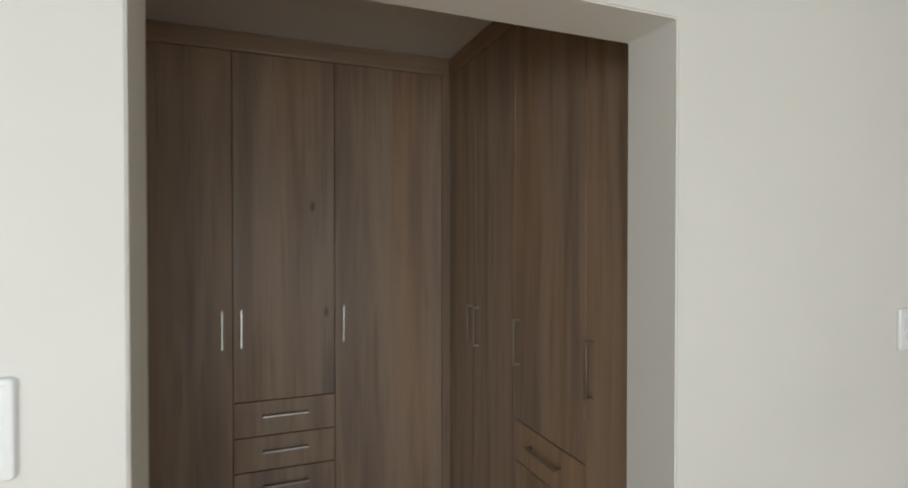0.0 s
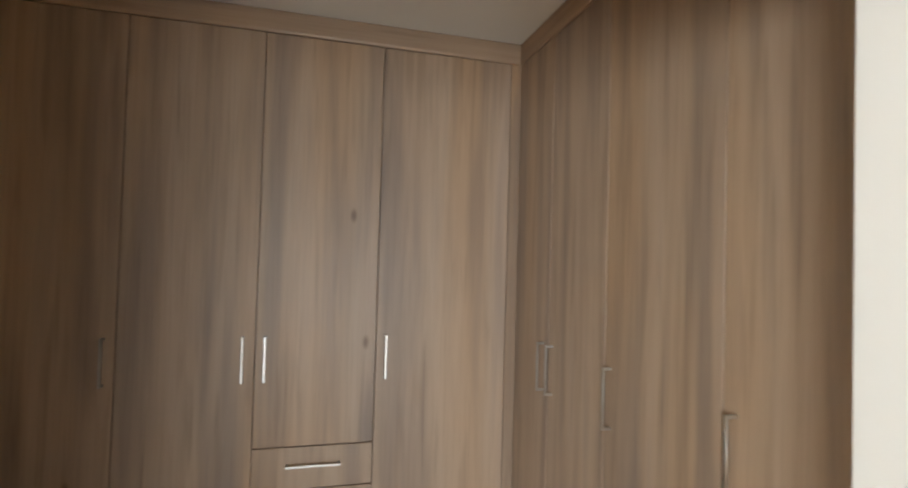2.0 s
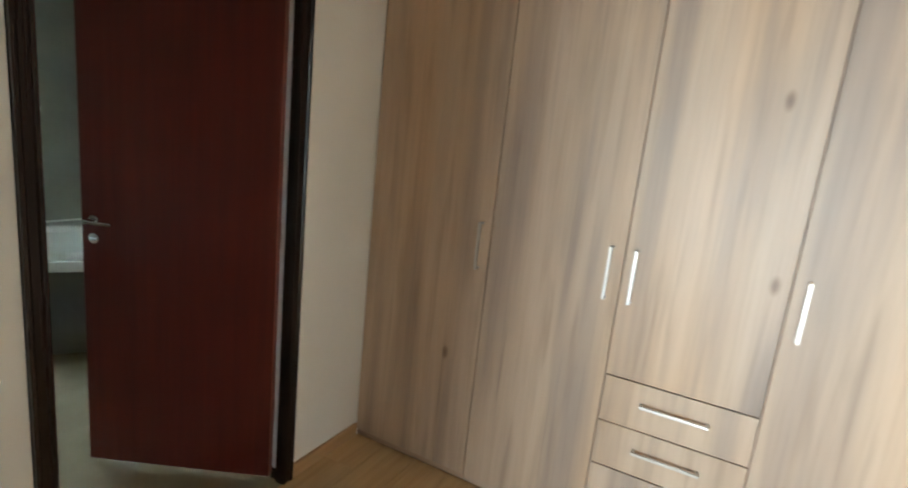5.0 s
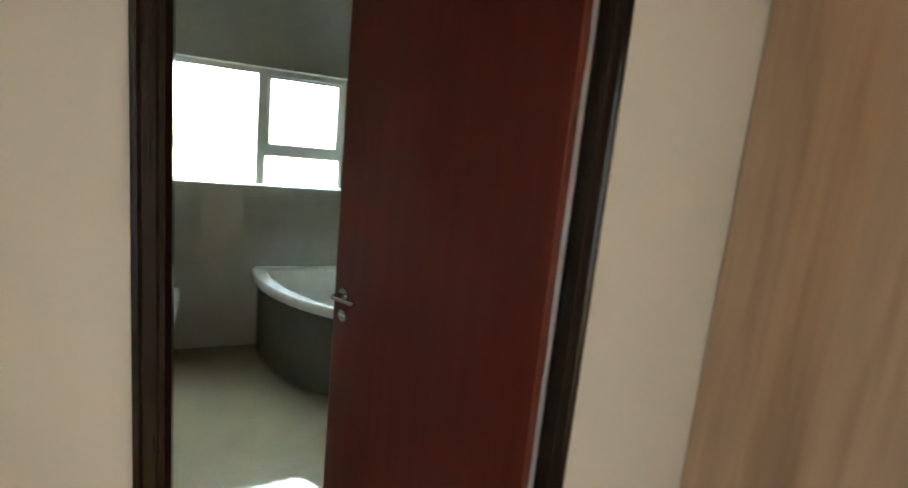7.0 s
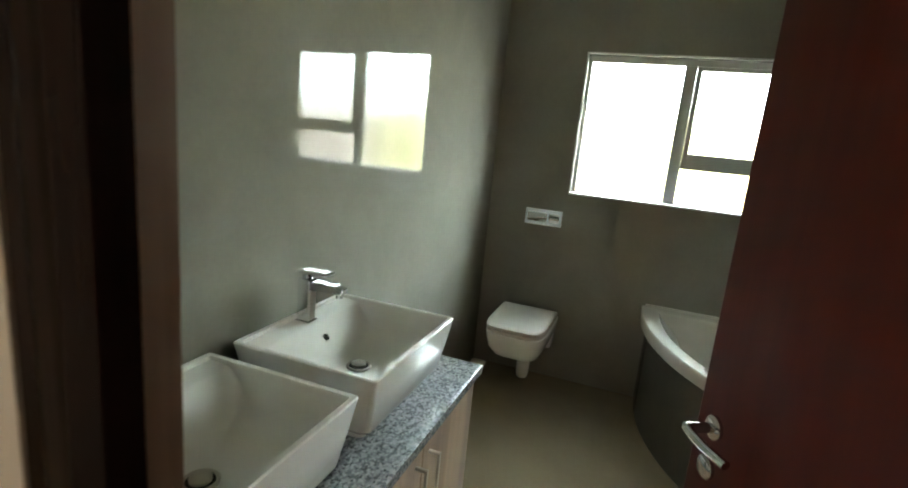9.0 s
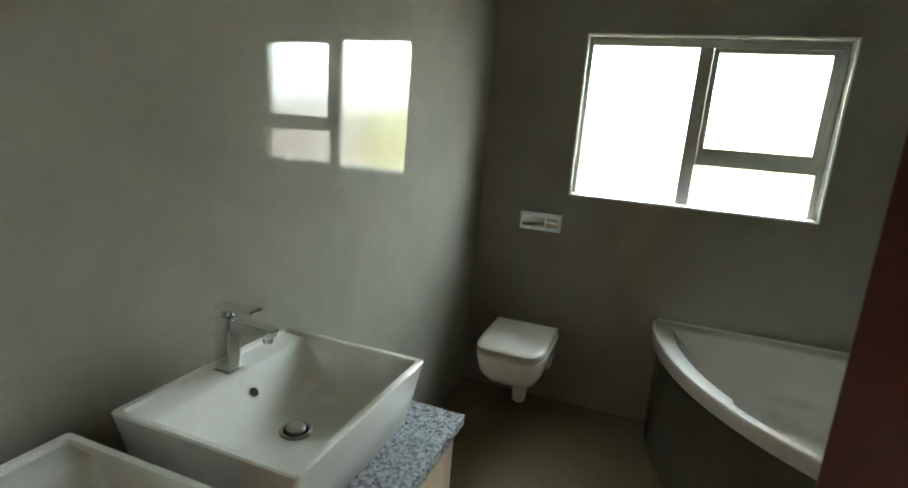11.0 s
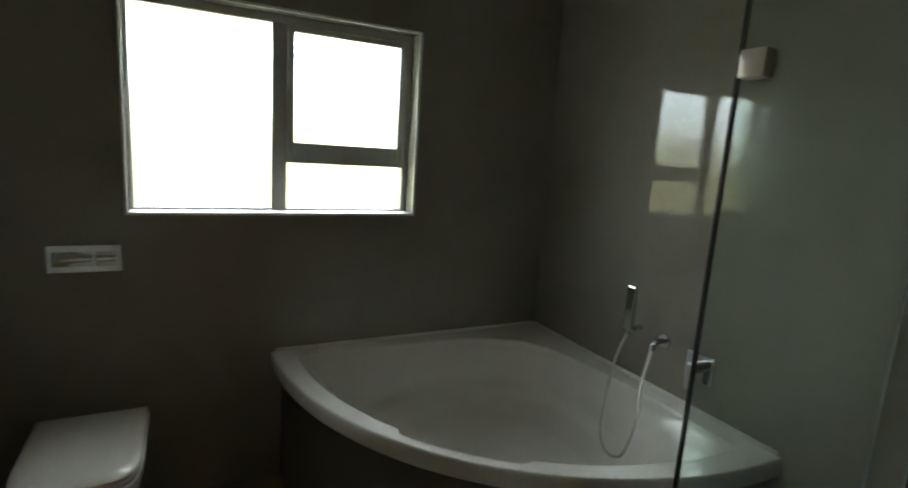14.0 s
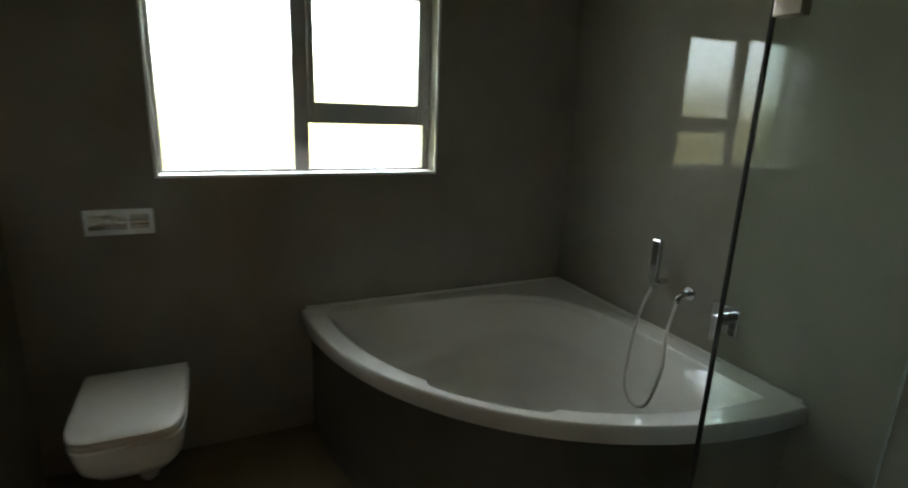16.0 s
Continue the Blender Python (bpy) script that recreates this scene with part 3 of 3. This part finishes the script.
tagged(part("trim_cornice_side", cornice("y", -1.918), OAK_Y), "oak-effect fascia between side wardrobe and ceiling", "cornice", kind="structure")

# ---- switches on the bedroom wall ----
def wall_plate(name, x0, x1, z0, z1, label, category):
    """A white plate with a raised border round a slightly sunk panel."""
    u = thing(name, ((x0 + x1) / 2, WALL_S, (z0 + z1) / 2), label, category)
    bm = bmesh.new()
    for inset, out in ((0.0, 0.0005), (0.0, 0.006), (0.003, 0.010), (0.010, 0.0105), (0.013, 0.008)):
        ring = rounded_rect((x0 + x1) / 2, (z0 + z1) / 2, x1 - x0 - 2 * inset, z1 - z0 - 2 * inset, max(0.003, 0.008 - inset / 2), 0.0, 3)
        for px, pz, _ in ring:
            bm.verts.new((px, WALL_S - out, pz))
    bm.verts.ensure_lookup_table()
    n = len(ring)
    for k in range(4):
        for i in range(n):
            bm.faces.new([bm.verts[k * n + i], bm.verts[k * n + (i + 1) % n], bm.verts[(k + 1) * n + (i + 1) % n], bm.verts[(k + 1) * n + i]])
    bm.faces.new([bm.verts[4 * n + i] for i in range(n)])
    part("plate", bm, SWITCH, u, smooth=30)
    return u


sock = wall_plate("wall_socket", 0.862, 0.963, 1.236, 1.392, "white plastic wall socket with a round outlet", "wall socket")
part("outlet", tube([(0.905, WALL_S - 0.008, 1.297), (0.905, WALL_S - 0.013, 1.297), (0.905, WALL_S - 0.0135, 1.297)], [0.034, 0.033, 0.029], 28), SWITCH, sock, "round socket outlet", 40)
part("rocker", box((0.888, WALL_S - 0.013, 1.343), (0.908, WALL_S - 0.008, 1.368), 0.002), SWITCH, sock)
swi = wall_plate("light_switch", 3.108, 3.190, 1.262, 1.387, "white plastic light switch with small rockers", "light switch")
for z in (1.300, 1.3245, 1.349):
    rk = part("rocker", box((3.135, WALL_S - 0.012, z - 0.010), (3.163, WALL_S - 0.008, z + 0.010), 0.0015), SWITCH, swi)
    part("mark", box((3.139, WALL_S - 0.0135, z + 0.002), (3.148, WALL_S - 0.0118, z + 0.005)), ALU, rk, "small grey mark")

# ---- vanity ----
CT = 0.724
CX0, CX1, CY0, CY1 = -1.455, BX1 - 0.002, BY0 + 0.002, -1.515
top = thing("countertop", ((CX0 + CX1) / 2, (CY0 + CY1) / 2, CT - 0.03), "speckled grey granite countertop on the vanity", "countertop")
part("slab", box((CX0 + 0.006, CY0, CT - 0.03), (CX1, CY1 - 0.006, CT), 0.001, 1), GRANITE, top)
part("front_edge", box((CX0, CY1 - 0.0058, CT - 0.032), (CX1, CY1, CT - 0.0005), 0.002), GRANITE, top, "polished granite front edge")
part("end_edge", box((CX0, CY0, CT - 0.032), (CX0 + 0.0058, CY1 - 0.006, CT - 0.0005), 0.002), GRANITE, top, "polished granite end edge")
van = thing("vanity_cabinet", (-0.78, -1.8, FL), "oak-effect vanity cabinet under the granite top", "vanity cabinet")
part("body", box((-1.435, CY0, 0.09), (CX1, -1.555, CT - 0.03)), OAK_V, van)
part("plinth", box((-1.40, CY0, FL), (CX1, -1.60, 0.09)), OAK_X, van)
for x0, x1, hx in ((-1.435, -1.00, -1.045), (-1.00, -0.565, -0.955), (-0.565, -0.13, -0.52)):
    d = part("door", box((x0 + 0.002, -1.553, 0.092), (x1 - 0.002, -1.535, CT - 0.034), 0.0015, 1), OAK_V, van)
    bar_handle(d, (hx, -1.535, 0.48), (hx, -1.535, 0.62), (0, 1, 0))


def basin(cx, label):
    b = thing("wash_basin", (cx, -1.805, CT), label, "wash basin", "white basins on the vanity")
    bm = bmesh.new()
    w, h, cy, zt = 0.515, 0.43, -1.805, 0.93
    rings = []
    # outside, from the foot up
    for z, ww, hh, r in ((CT, 0.39, 0.30, 0.02), (CT + 0.018, 0.395, 0.305, 0.022), (CT + 0.026, 0.43, 0.345, 0.022), (CT + 0.045, 0.462, 0.378, 0.02), (zt - 0.075, 0.492, 0.408, 0.016), (zt - 0.022, w - 0.006, h - 0.006, 0.012), (zt - 0.004, w, h, 0.010), (zt, w - 0.006, h - 0.006, 0.009)):
        rings.append(rounded_rect(cx, cy, ww, hh, r, z))
    # inside: tap ledge along the wall, sloping floor to the drain
    def inner(side, back, front, r, z):
        y0, y1 = cy - h / 2 + 0.015 + back, cy + h / 2 - 0.015 - front
        return rounded_rect(cx, (y0 + y1) / 2, w - 0.03 - 2 * side, y1 - y0, r, z)
    for row in ((0.0, 0.0, 0.0, 0.008, zt - 0.001), (0.002, 0.002, 0.002, 0.008, zt - 0.006), (0.003, 0.004, 0.003, 0.008, zt - 0.010), (0.0035, 0.056, 0.0035, 0.008, zt - 0.0125),
                (0.005, 0.068, 0.005, 0.009, zt - 0.018), (0.009, 0.088, 0.009, 0.012, zt - 0.034), (0.016, 0.110, 0.015, 0.016, zt - 0.058), (0.030, 0.130, 0.028, 0.025, zt - 0.085),
                (0.060, 0.148, 0.052, 0.040, zt - 0.104), (0.110, 0.170, 0.090, 0.045, zt - 0.113), (0.170, 0.187, 0.130, 0.030, zt - 0.117)):
        rings.append(inner(*row))
    add_rings(bm, rings, True, True)
    part("bowl", bm, CERAMIC, b, smooth=34)
    dy = cy + 0.02
    # solid dark disc; the gap's shade is in its colour
    part("drain_shade", tube([(cx, dy, zt - 0.119), (cx, dy, zt - 0.1125)], 0.028, 24), HOLE_SHADE, b, "dark disc painted as shade in the gap round the waste")
    ring_bm = bmesh.new()
    add_rings(ring_bm, [[(cx + rr * math.cos(a), dy + rr * math.sin(a), z) for a in (2 * math.pi * k / 28 for k in range(28))]
                        for rr, z in ((0.036, zt - 0.118), (0.036, zt - 0.1125), (0.033, zt - 0.110), (0.029, zt - 0.111), (0.028, zt - 0.116))])
    part("waste_ring", ring_bm, STEEL, b, "metal waste ring", 40)
    part("drain", tube([(cx, dy, zt - 0.113), (cx, dy, zt - 0.106), (cx, dy, zt - 0.102), (cx, dy, zt - 0.1005)], [0.021, 0.022, 0.018, 0.008], 24), STEEL, b, "metal pop-up plug", 40)
    # solid dark plug painted as the shaded overflow hole
    part("overflow", tube([(cx, cy - 0.108, zt - 0.062), (cx, cy - 0.0955, zt - 0.0495)], 0.011, 16), HOLE_SHADE, b)
    t = thing("basin_tap", (cx, cy - 0.170, zt), "chrome single-lever basin tap with square body", "tap", "taps on the basins")
    ty = cy - 0.170
    part("body", box((cx - 0.019, ty - 0.021, zt - 0.012), (cx + 0.019, ty + 0.021, zt + 0.122), 0.005), LIT_CHROME, t)
    part("base_ring", box((cx - 0.023, ty - 0.025, zt - 0.013), (cx + 0.023, ty + 0.025, zt - 0.008), 0.002), LIT_CHROME, t)
    sp = bmesh.new()
    add_rings(sp, [[(cx - 0.016, ty + 0.016, zt + 0.088), (cx + 0.016, ty + 0.016, zt + 0.088), (cx + 0.016, ty + 0.016, zt + 0.118), (cx - 0.016, ty + 0.016, zt + 0.118)],
                   [(cx - 0.015, ty + 0.100, zt + 0.094), (cx + 0.015, ty + 0.100, zt + 0.094), (cx + 0.015, ty + 0.104, zt + 0.117), (cx - 0.015, ty + 0.104, zt + 0.117)],
                   [(cx - 0.015, ty + 0.124, zt + 0.090), (cx + 0.015, ty + 0.124, zt + 0.090), (cx + 0.015, ty + 0.133, zt + 0.112), (cx - 0.015, ty + 0.133, zt + 0.112)]], True, True)
    bmesh.ops.bevel(sp, geom=list(sp.edges), offset=0.003, segments=2, affect="EDGES")
    spout = part("spout", sp, LIT_CHROME, t)
    part("aerator", tube([(cx, ty + 0.113, zt + 0.096), (cx, ty + 0.113, zt + 0.081)], 0.011, 16), CHROME, spout, smooth=40)
    lv = bmesh.new()
    add_box(lv, (cx - 0.020, ty - 0.022, zt + 0.136), (cx + 0.020, ty + 0.082, zt + 0.147), 0.004)
    for v in lv.verts:
        v.co.z += 0.06 * max(0.0, v.co.y - ty)
    part("lever", lv, LIT_CHROME, t)
    part("neck", tube([(cx, ty, zt + 0.122), (cx, ty, zt + 0.138)], 0.015, 20), CHROME, t, smooth=40)
    return b


basin(-1.055, "white ceramic rectangular vessel basin on granite")
basin(-0.4675, "white ceramic rectangular vessel basin on granite")

# ---- toilet ----
wc = thing("toilet", (-2.8, -1.655, FL), "white wall-hung toilet with closed lid", "toilet")


def d_shape(back, front, cy, w, z, n=28, square=5.5):
    """A D-shaped outline, straight at the wall end, rounded square at the front."""
    pts = [(back, cy + w / 2, z)]
    mid = back + (front - back) * 0.3
    for k in range(n + 1):
        a = radians(90 - 180 * k / n)
        c, s = math.cos(a), math.sin(a)
        pts.append((mid + (front - mid) * abs(c) ** (2 / square), cy + math.copysign(abs(s) ** (2 / square), s) * w / 2, z))
    pts.append((back, cy - w / 2, z))
    return pts


TY = -1.655
bowl = bmesh.new()
add_rings(bowl, [d_shape(-3.0, -2.74, TY, 0.15, 0.222, square=4.0), d_shape(-3.0, -2.66, TY, 0.225, 0.23, square=4.0), d_shape(-3.0, -2.58, TY, 0.285, 0.265, square=4.5), d_shape(-3.0, -2.525, TY, 0.325, 0.325), d_shape(-3.0, -2.498, TY, 0.345, 0.39), d_shape(-3.0, -2.49, TY, 0.35, 0.425), d_shape(-3.0, -2.495, TY, 0.34, 0.43)], True, True)
part("bowl", bowl, CERAMIC, wc, smooth=50)
part("shroud", box((BX0 + 0.0005, TY - 0.15, 0.20), (-2.998, TY + 0.15, 0.36), 0.02), CERAMIC, wc, smooth=40)
st = bmesh.new()
add_rings(st, [d_shape(-2.95, -2.50, TY, 0.335, 0.4305), d_shape(-2.955, -2.492, TY, 0.345, 0.434), d_shape(-2.955, -2.492, TY, 0.345, 0.446), d_shape(-2.95, -2.498, TY, 0.335, 0.449)], True, True)
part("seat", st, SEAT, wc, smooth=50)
ld = bmesh.new()
add_rings(ld, [d_shape(-2.955, -2.50, TY, 0.335, 0.4495), d_shape(-2.96, -2.489, TY, 0.348, 0.454), d_shape(-2.96, -2.489, TY, 0.348, 0.466), d_shape(-2.955, -2.498, TY, 0.338, 0.473), d_shape(-2.94, -2.53, TY, 0.30, 0.477)], True, True)
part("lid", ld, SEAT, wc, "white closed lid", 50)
part("outlet", tube([(-2.95, TY, -0.004), (-2.95, TY, 0.002), (-2.95, TY, 0.03), (-2.95, TY, 0.16), (-2.95, TY, 0.24)], [0.030, 0.036, 0.041, 0.045, 0.052], 24), CERAMIC, wc, smooth=40)
for s in (-0.075, 0.075):
    part("lid_hinge", tube([(-2.966, TY + s - 0.02, 0.443), (-2.966, TY + s + 0.02, 0.443)], 0.009, 14), CHROME, wc, smooth=40)

fp = thing("flush_plate", (BX0, -1.68, 1.02), "chrome dual flush plate on the tiled wall", "flush plate")
part("plate", box((BX0 + 0.0005, -1.80, 0.968), (BX0 + 0.012, -1.563, 1.07), 0.004), FLUSH, fp)
for y0, y1 in ((-1.785, -1.655), (-1.645, -1.578)):
    prof = [(BX0 + 0.012 + 0.010 * math.sin(math.pi * k / 10), 0.990 + 0.058 * k / 10) for k in range(11)]
    part("button", add_rings(bmesh.new(), [[(x, y, z) for x, z in prof] for y in (y0, y1)], True, True), LIT_CHROME, fp, "convex chrome flush button", 40)

# ---- corner bath ----
BA = 1.452            # length of its two wall sides
BZ = 0.565
tub = thing("corner_bath", (BX0 + 0.6, BY1 - 0.6, FL), "white acrylic corner bath with curved front rim", "bath")


def bath_outline(n_arc=64, n_side=14, size=BA, power=2.16):
    """(u, v) from the corner along the two walls; the front is a superellipse."""
    pts = []
    for k in range(n_arc + 1):
        a = radians(90 * k / n_arc)
        pts.append((size * math.cos(a) ** (2 / power) if k < n_arc else 0.0, size * math.sin(a) ** (2 / power) if k else 0.0))
    pts += [(0.0, size * (1 - k / n_side)) for k in range(1, n_side)]
    pts += [(size * k / n_side, 0.0) for k in range(0, n_side)]
    return pts


BC = (0.62, 0.62)


def bath_ring(k, z, round_to=0.0, radius=0.5, notch=0.0, corner=0.0):
    ring = []
    for i, (u, v) in enumerate(bath_outline()):
        du, dv = u - BC[0], v - BC[1]
        ang = math.degrees(math.atan2(dv, du))
        kk = k
        if notch:
            off = abs(ang - 45)
            kk = k - notch * max(0.0, min(1.0, (24 - off) / 2.5))
        du, dv = du * (1 - kk), dv * (1 - kk)
        r = math.hypot(du, dv)
        turn = math.cos(radians(ang + 135))
        w = min(0.95, round_to + corner * max(0.0, turn) ** 3)
        f = (1 - w) + w * radius / r
        ring.append((BX0 + 0.002 + BC[0] + du * f, BY1 - 0.002 - BC[1] - dv * f, z))
    return ring


tb = bmesh.new()
rim = [(0.03, -0.066), (0.002, -0.066), (0.0, -0.062), (0.0, -0.020), (0.001, -0.010), (0.004, -0.003), (0.009, 0.0), (0.011, 0.0)]
deck = [(0.05, -0.002, 0.3, 0.0), (0.119, -0.0055, 0.76, 0.045), (0.122, -0.006, 0.77, 0.045), (0.128, -0.009, 0.78, 0.045), (0.134, -0.017, 0.78, 0.045), (0.139, -0.028, 0.77, 0.045)]
bowl_rows = [(0.155, -0.06, 0.12, 0.55, 0.025, 0.65), (0.19, -0.12, 0.26, 0.54, 0.0, 0.42), (0.225, -0.215, 0.38, 0.52, 0.0, 0.25), (0.24, -0.235, 0.42, 0.51, 0.0, 0.3),
             (0.275, -0.25, 0.48, 0.47, 0.0, 0.45), (0.30, -0.275, 0.52, 0.45, 0.0, 0.5), (0.335, -0.37, 0.58, 0.42, 0.0, 0.4), (0.40, -0.41, 0.65, 0.38, 0.0, 0.3), (0.62, -0.425, 0.8, 0.25, 0.0, 0.0)]
add_rings(tb, [bath_ring(k, BZ + z) for k, z in rim] + [bath_ring(k, BZ + z, 0.0, 0.5, notch, corner) for k, z, corner, notch in deck]
          + [bath_ring(k, BZ + z, w, rad, notch, corner) for k, z, w, rad, notch, corner in bowl_rows], False, True)
part("tub", tb, ACRYLIC, tub, smooth=45)
up = bmesh.new()
add_box(up, (BX0 + 0.001, BY1 - BA + 0.02, BZ - 0.002), (BX0 + 0.012, BY1 - 0.001, BZ + 0.014), 0.003)
add_box(up, (BX0 + 0.012, BY1 - 0.012, BZ - 0.002), (BX0 + BA - 0.02, BY1 - 0.001, BZ + 0.014), 0.003)
part("upstand", up, ACRYLIC, tub, "white sealing strip along the walls")
part("drain", tube([(BX0 + 0.62, BY1 - 0.62, BZ - 0.426), (BX0 + 0.62, BY1 - 0.62, BZ - 0.418)], [0.035, 0.03], 24), CHROME, tub, smooth=40)


def bath_panel():
    bm = bmesh.new()
    arc = bath_outline()[:65]
    inn = [(u - 0.045 * u / BA, v - 0.045 * v / BA) for u, v in arc]
    rows = []
    for z in (FL, BZ - 0.067):
        rows.append([(BX0 + 0.001 + u, BY1 - 0.001 - v, z) for u, v in inn])
    a, b = [[bm.verts.new(p) for p in r] for r in rows]
    for k in range(len(a) - 1):
        bm.faces.new((a[k], a[k + 1], b[k + 1], b[k]))
    bmesh.ops.solidify(bm, geom=list(bm.faces), thickness=0.02)
    return bm


tagged(part("bath_panel", bath_panel(), WALL_TILE, smooth=30), "greige tiled curved panel under the bath rim", "bath panel", kind="structure")

# ---- bath fittings on the north wall ----
hs = thing("hand_shower", (-2.41, BY1, 0.8), "chrome stick hand shower on a wall holder with hose", "hand shower")
stick = add_tube(bmesh.new(), [(-2.378, BY1 - 0.068, 0.772), (-2.378, BY1 - 0.068, 0.80)], 0.009, 12)
add_box(stick, (-2.400, BY1 - 0.080, 0.798), (-2.356, BY1 - 0.058, 0.99), 0.005)
part("handset", stick, CHROME, hs, "flat chrome stick handset")
hold = bmesh.new()
add_tube(hold, [(-2.370, BY1 - 0.001, 0.80), (-2.370, BY1 - 0.05, 0.80)], 0.013, 14)
add_tube(hold, [(-2.370, BY1 - 0.05, 0.80), (-2.385, BY1 - 0.069, 0.80)], 0.016, 14)
part("holder", hold, CHROME, hs, smooth=40)
el = bmesh.new()
add_tube(el, [(-2.235, BY1 - 0.001, 0.785), (-2.235, BY1 - 0.008, 0.785)], 0.028, 22)
add_tube(el, smooth_line([(-2.235, BY1 - 0.008, 0.785), (-2.235, BY1 - 0.05, 0.785), (-2.237, BY1 - 0.065, 0.77), (-2.238, BY1 - 0.068, 0.75)], 5), 0.012, 14)
part("hose_elbow", el, CHROME, hs, smooth=40)
part("hose", tube(smooth_line([(-2.238, BY1 - 0.068, 0.755), (-2.196, 0.30, 0.633), (-2.125, 0.22, 0.529), (-2.15, 0.20, 0.38), (-2.20, 0.198, 0.33), (-2.26, 0.20, 0.34), (-2.295, 0.205, 0.42), (-2.34, 0.27, 0.603), (-2.385, 0.35, 0.70), (-2.378, BY1 - 0.068, 0.78)], 8), 0.0065, 8), STEEL, hs, "ribbed metal hose", 60)

mx = thing("bath_mixer", (-2.05, BY1, 0.745), "chrome square concealed bath mixer with lever", "bath mixer")
part("plate", box((-2.115, BY1 - 0.009, 0.685), (-1.995, BY1 - 0.0005, 0.80), 0.003), CHROME, mx)
part("cartridge", tube([(-2.055, BY1 - 0.009, 0.745), (-2.055, BY1 - 0.055, 0.745)], 0.022, 20), CHROME, mx, smooth=40)
part("lever", box((-2.068, BY1 - 0.068, 0.66), (-2.042, BY1 - 0.055, 0.765), 0.004), CHROME, mx)

# ---- shower screen ----
GX, GY, GT = -1.432, -0.44, 2.0
scr = thing("shower_screen", (GX, 0.0, FL), "clear frameless glass shower screen with chrome brackets", "shower screen")


SKEW = -0.034         # by which the side panel runs off square where it meets the wall


def skewed(lo, hi, bevel=0.0):
    bm = box(lo, hi, bevel, 1)
    for v in bm.verts:
        v.co.x += SKEW * (v.co.y - GY) / (BY1 - GY)
    return bm


def pane_of(name, lo, hi, label):
    p = part(name, skewed(lo, hi, 0.001), CLEAR, scr, label)
    p.visible_shadow = False
    return p


pane_of("return_panel", (GX - 0.004, GY + 0.007, FL + 0.012), (GX + 0.004, BY1 - 0.006, GT), "clear glass side panel")
pane_of("front_panel", (GX + 0.0055, GY - 0.004, FL + 0.012), (-1.0715, GY + 0.004, GT), "clear glass front panel")
pane_of("door_panel", (-1.06, GY - 0.004, FL + 0.02), (BX1 - 0.03, GY + 0.004, GT), "clear glass shower door")
part("edge_seal", box((GX - 0.003, GY - 0.004, FL + 0.012), (GX + 0.003, GY + 0.006, GT)), RUBBER, scr, "dark glass edge")
part("door_seal", box((-1.0705, GY - 0.006, FL + 0.015), (-1.0605, GY + 0.007, GT)), RUBBER, scr, "black seal beside the door glass")
part("wall_seal", skewed((GX - 0.006, BY1 - 0.0055, FL + 0.012), (GX + 0.006, BY1 - 0.0005, GT)), SILICONE, scr, "pale sealant along the wall")
part("bottom_rail", box((GX - 0.008, GY - 0.008, FL), (-1.062, GY + 0.008, FL + 0.0115)), STEEL, scr)
part("bottom_rail", skewed((GX - 0.008, GY + 0.009, FL), (GX + 0.008, BY1 - 0.002, FL + 0.0115)), STEEL, scr)
part("wall_channel", box((BX1 - 0.029, GY - 0.012, FL), (BX1 - 0.001, GY + 0.012, GT)), STEEL, scr)
for z in (0.32, 1.70):
    br = bmesh.new()
    add_box(br, (GX + 0.009, GY - 0.018, z - 0.025), (GX + 0.060, GY - 0.0045, z + 0.025), 0.006)
    add_box(br, (GX + 0.008, GY + 0.0045, z - 0.025), (GX + 0.056, GY + 0.018, z + 0.025), 0.004)
    part("corner_bracket", br, CREAM_CHROME, scr, "chrome glass bracket", 40)
    wb = bmesh.new()
    for x0, x1 in ((GX - 0.018, GX - 0.0045), (GX + 0.0065, GX + 0.018)):
        add_box(wb, (x0 + SKEW, BY1 - 0.05, z - 0.037), (x1 + SKEW, BY1 - 0.0005, z + 0.013), 0.003)
    part("wall_bracket", wb, BRONZE, scr, "dark metal glass bracket", 40)

# ---- laminate boards, nearest last ----
lam = bpy.data.objects["floor_bedroom"]
board_mesh = {}
rows_n = 22
for i in range(rows_n):
    x0 = i * 0.19
    x1 = min(x0 + 0.188, 4.2)
    y = -6.24 - (i * 0.47) % 1.2
    while y < 0.0:
        a, b = max(y, -6.24), min(y + 1.198, -0.0)
        if b - a > 0.02 and x1 - x0 > 0.02:
            # no boards inside the wall or under the side wardrobe
            mid = (a + b) / 2
            if not (x0 > WX + 0.02 and b > WALL_N) or mid > 0:
                part("plank", box((x0, a, FL - 0.0108), (x1, b, FL), 0.0008, 1), LAMINATE, lam)
        y += 1.2
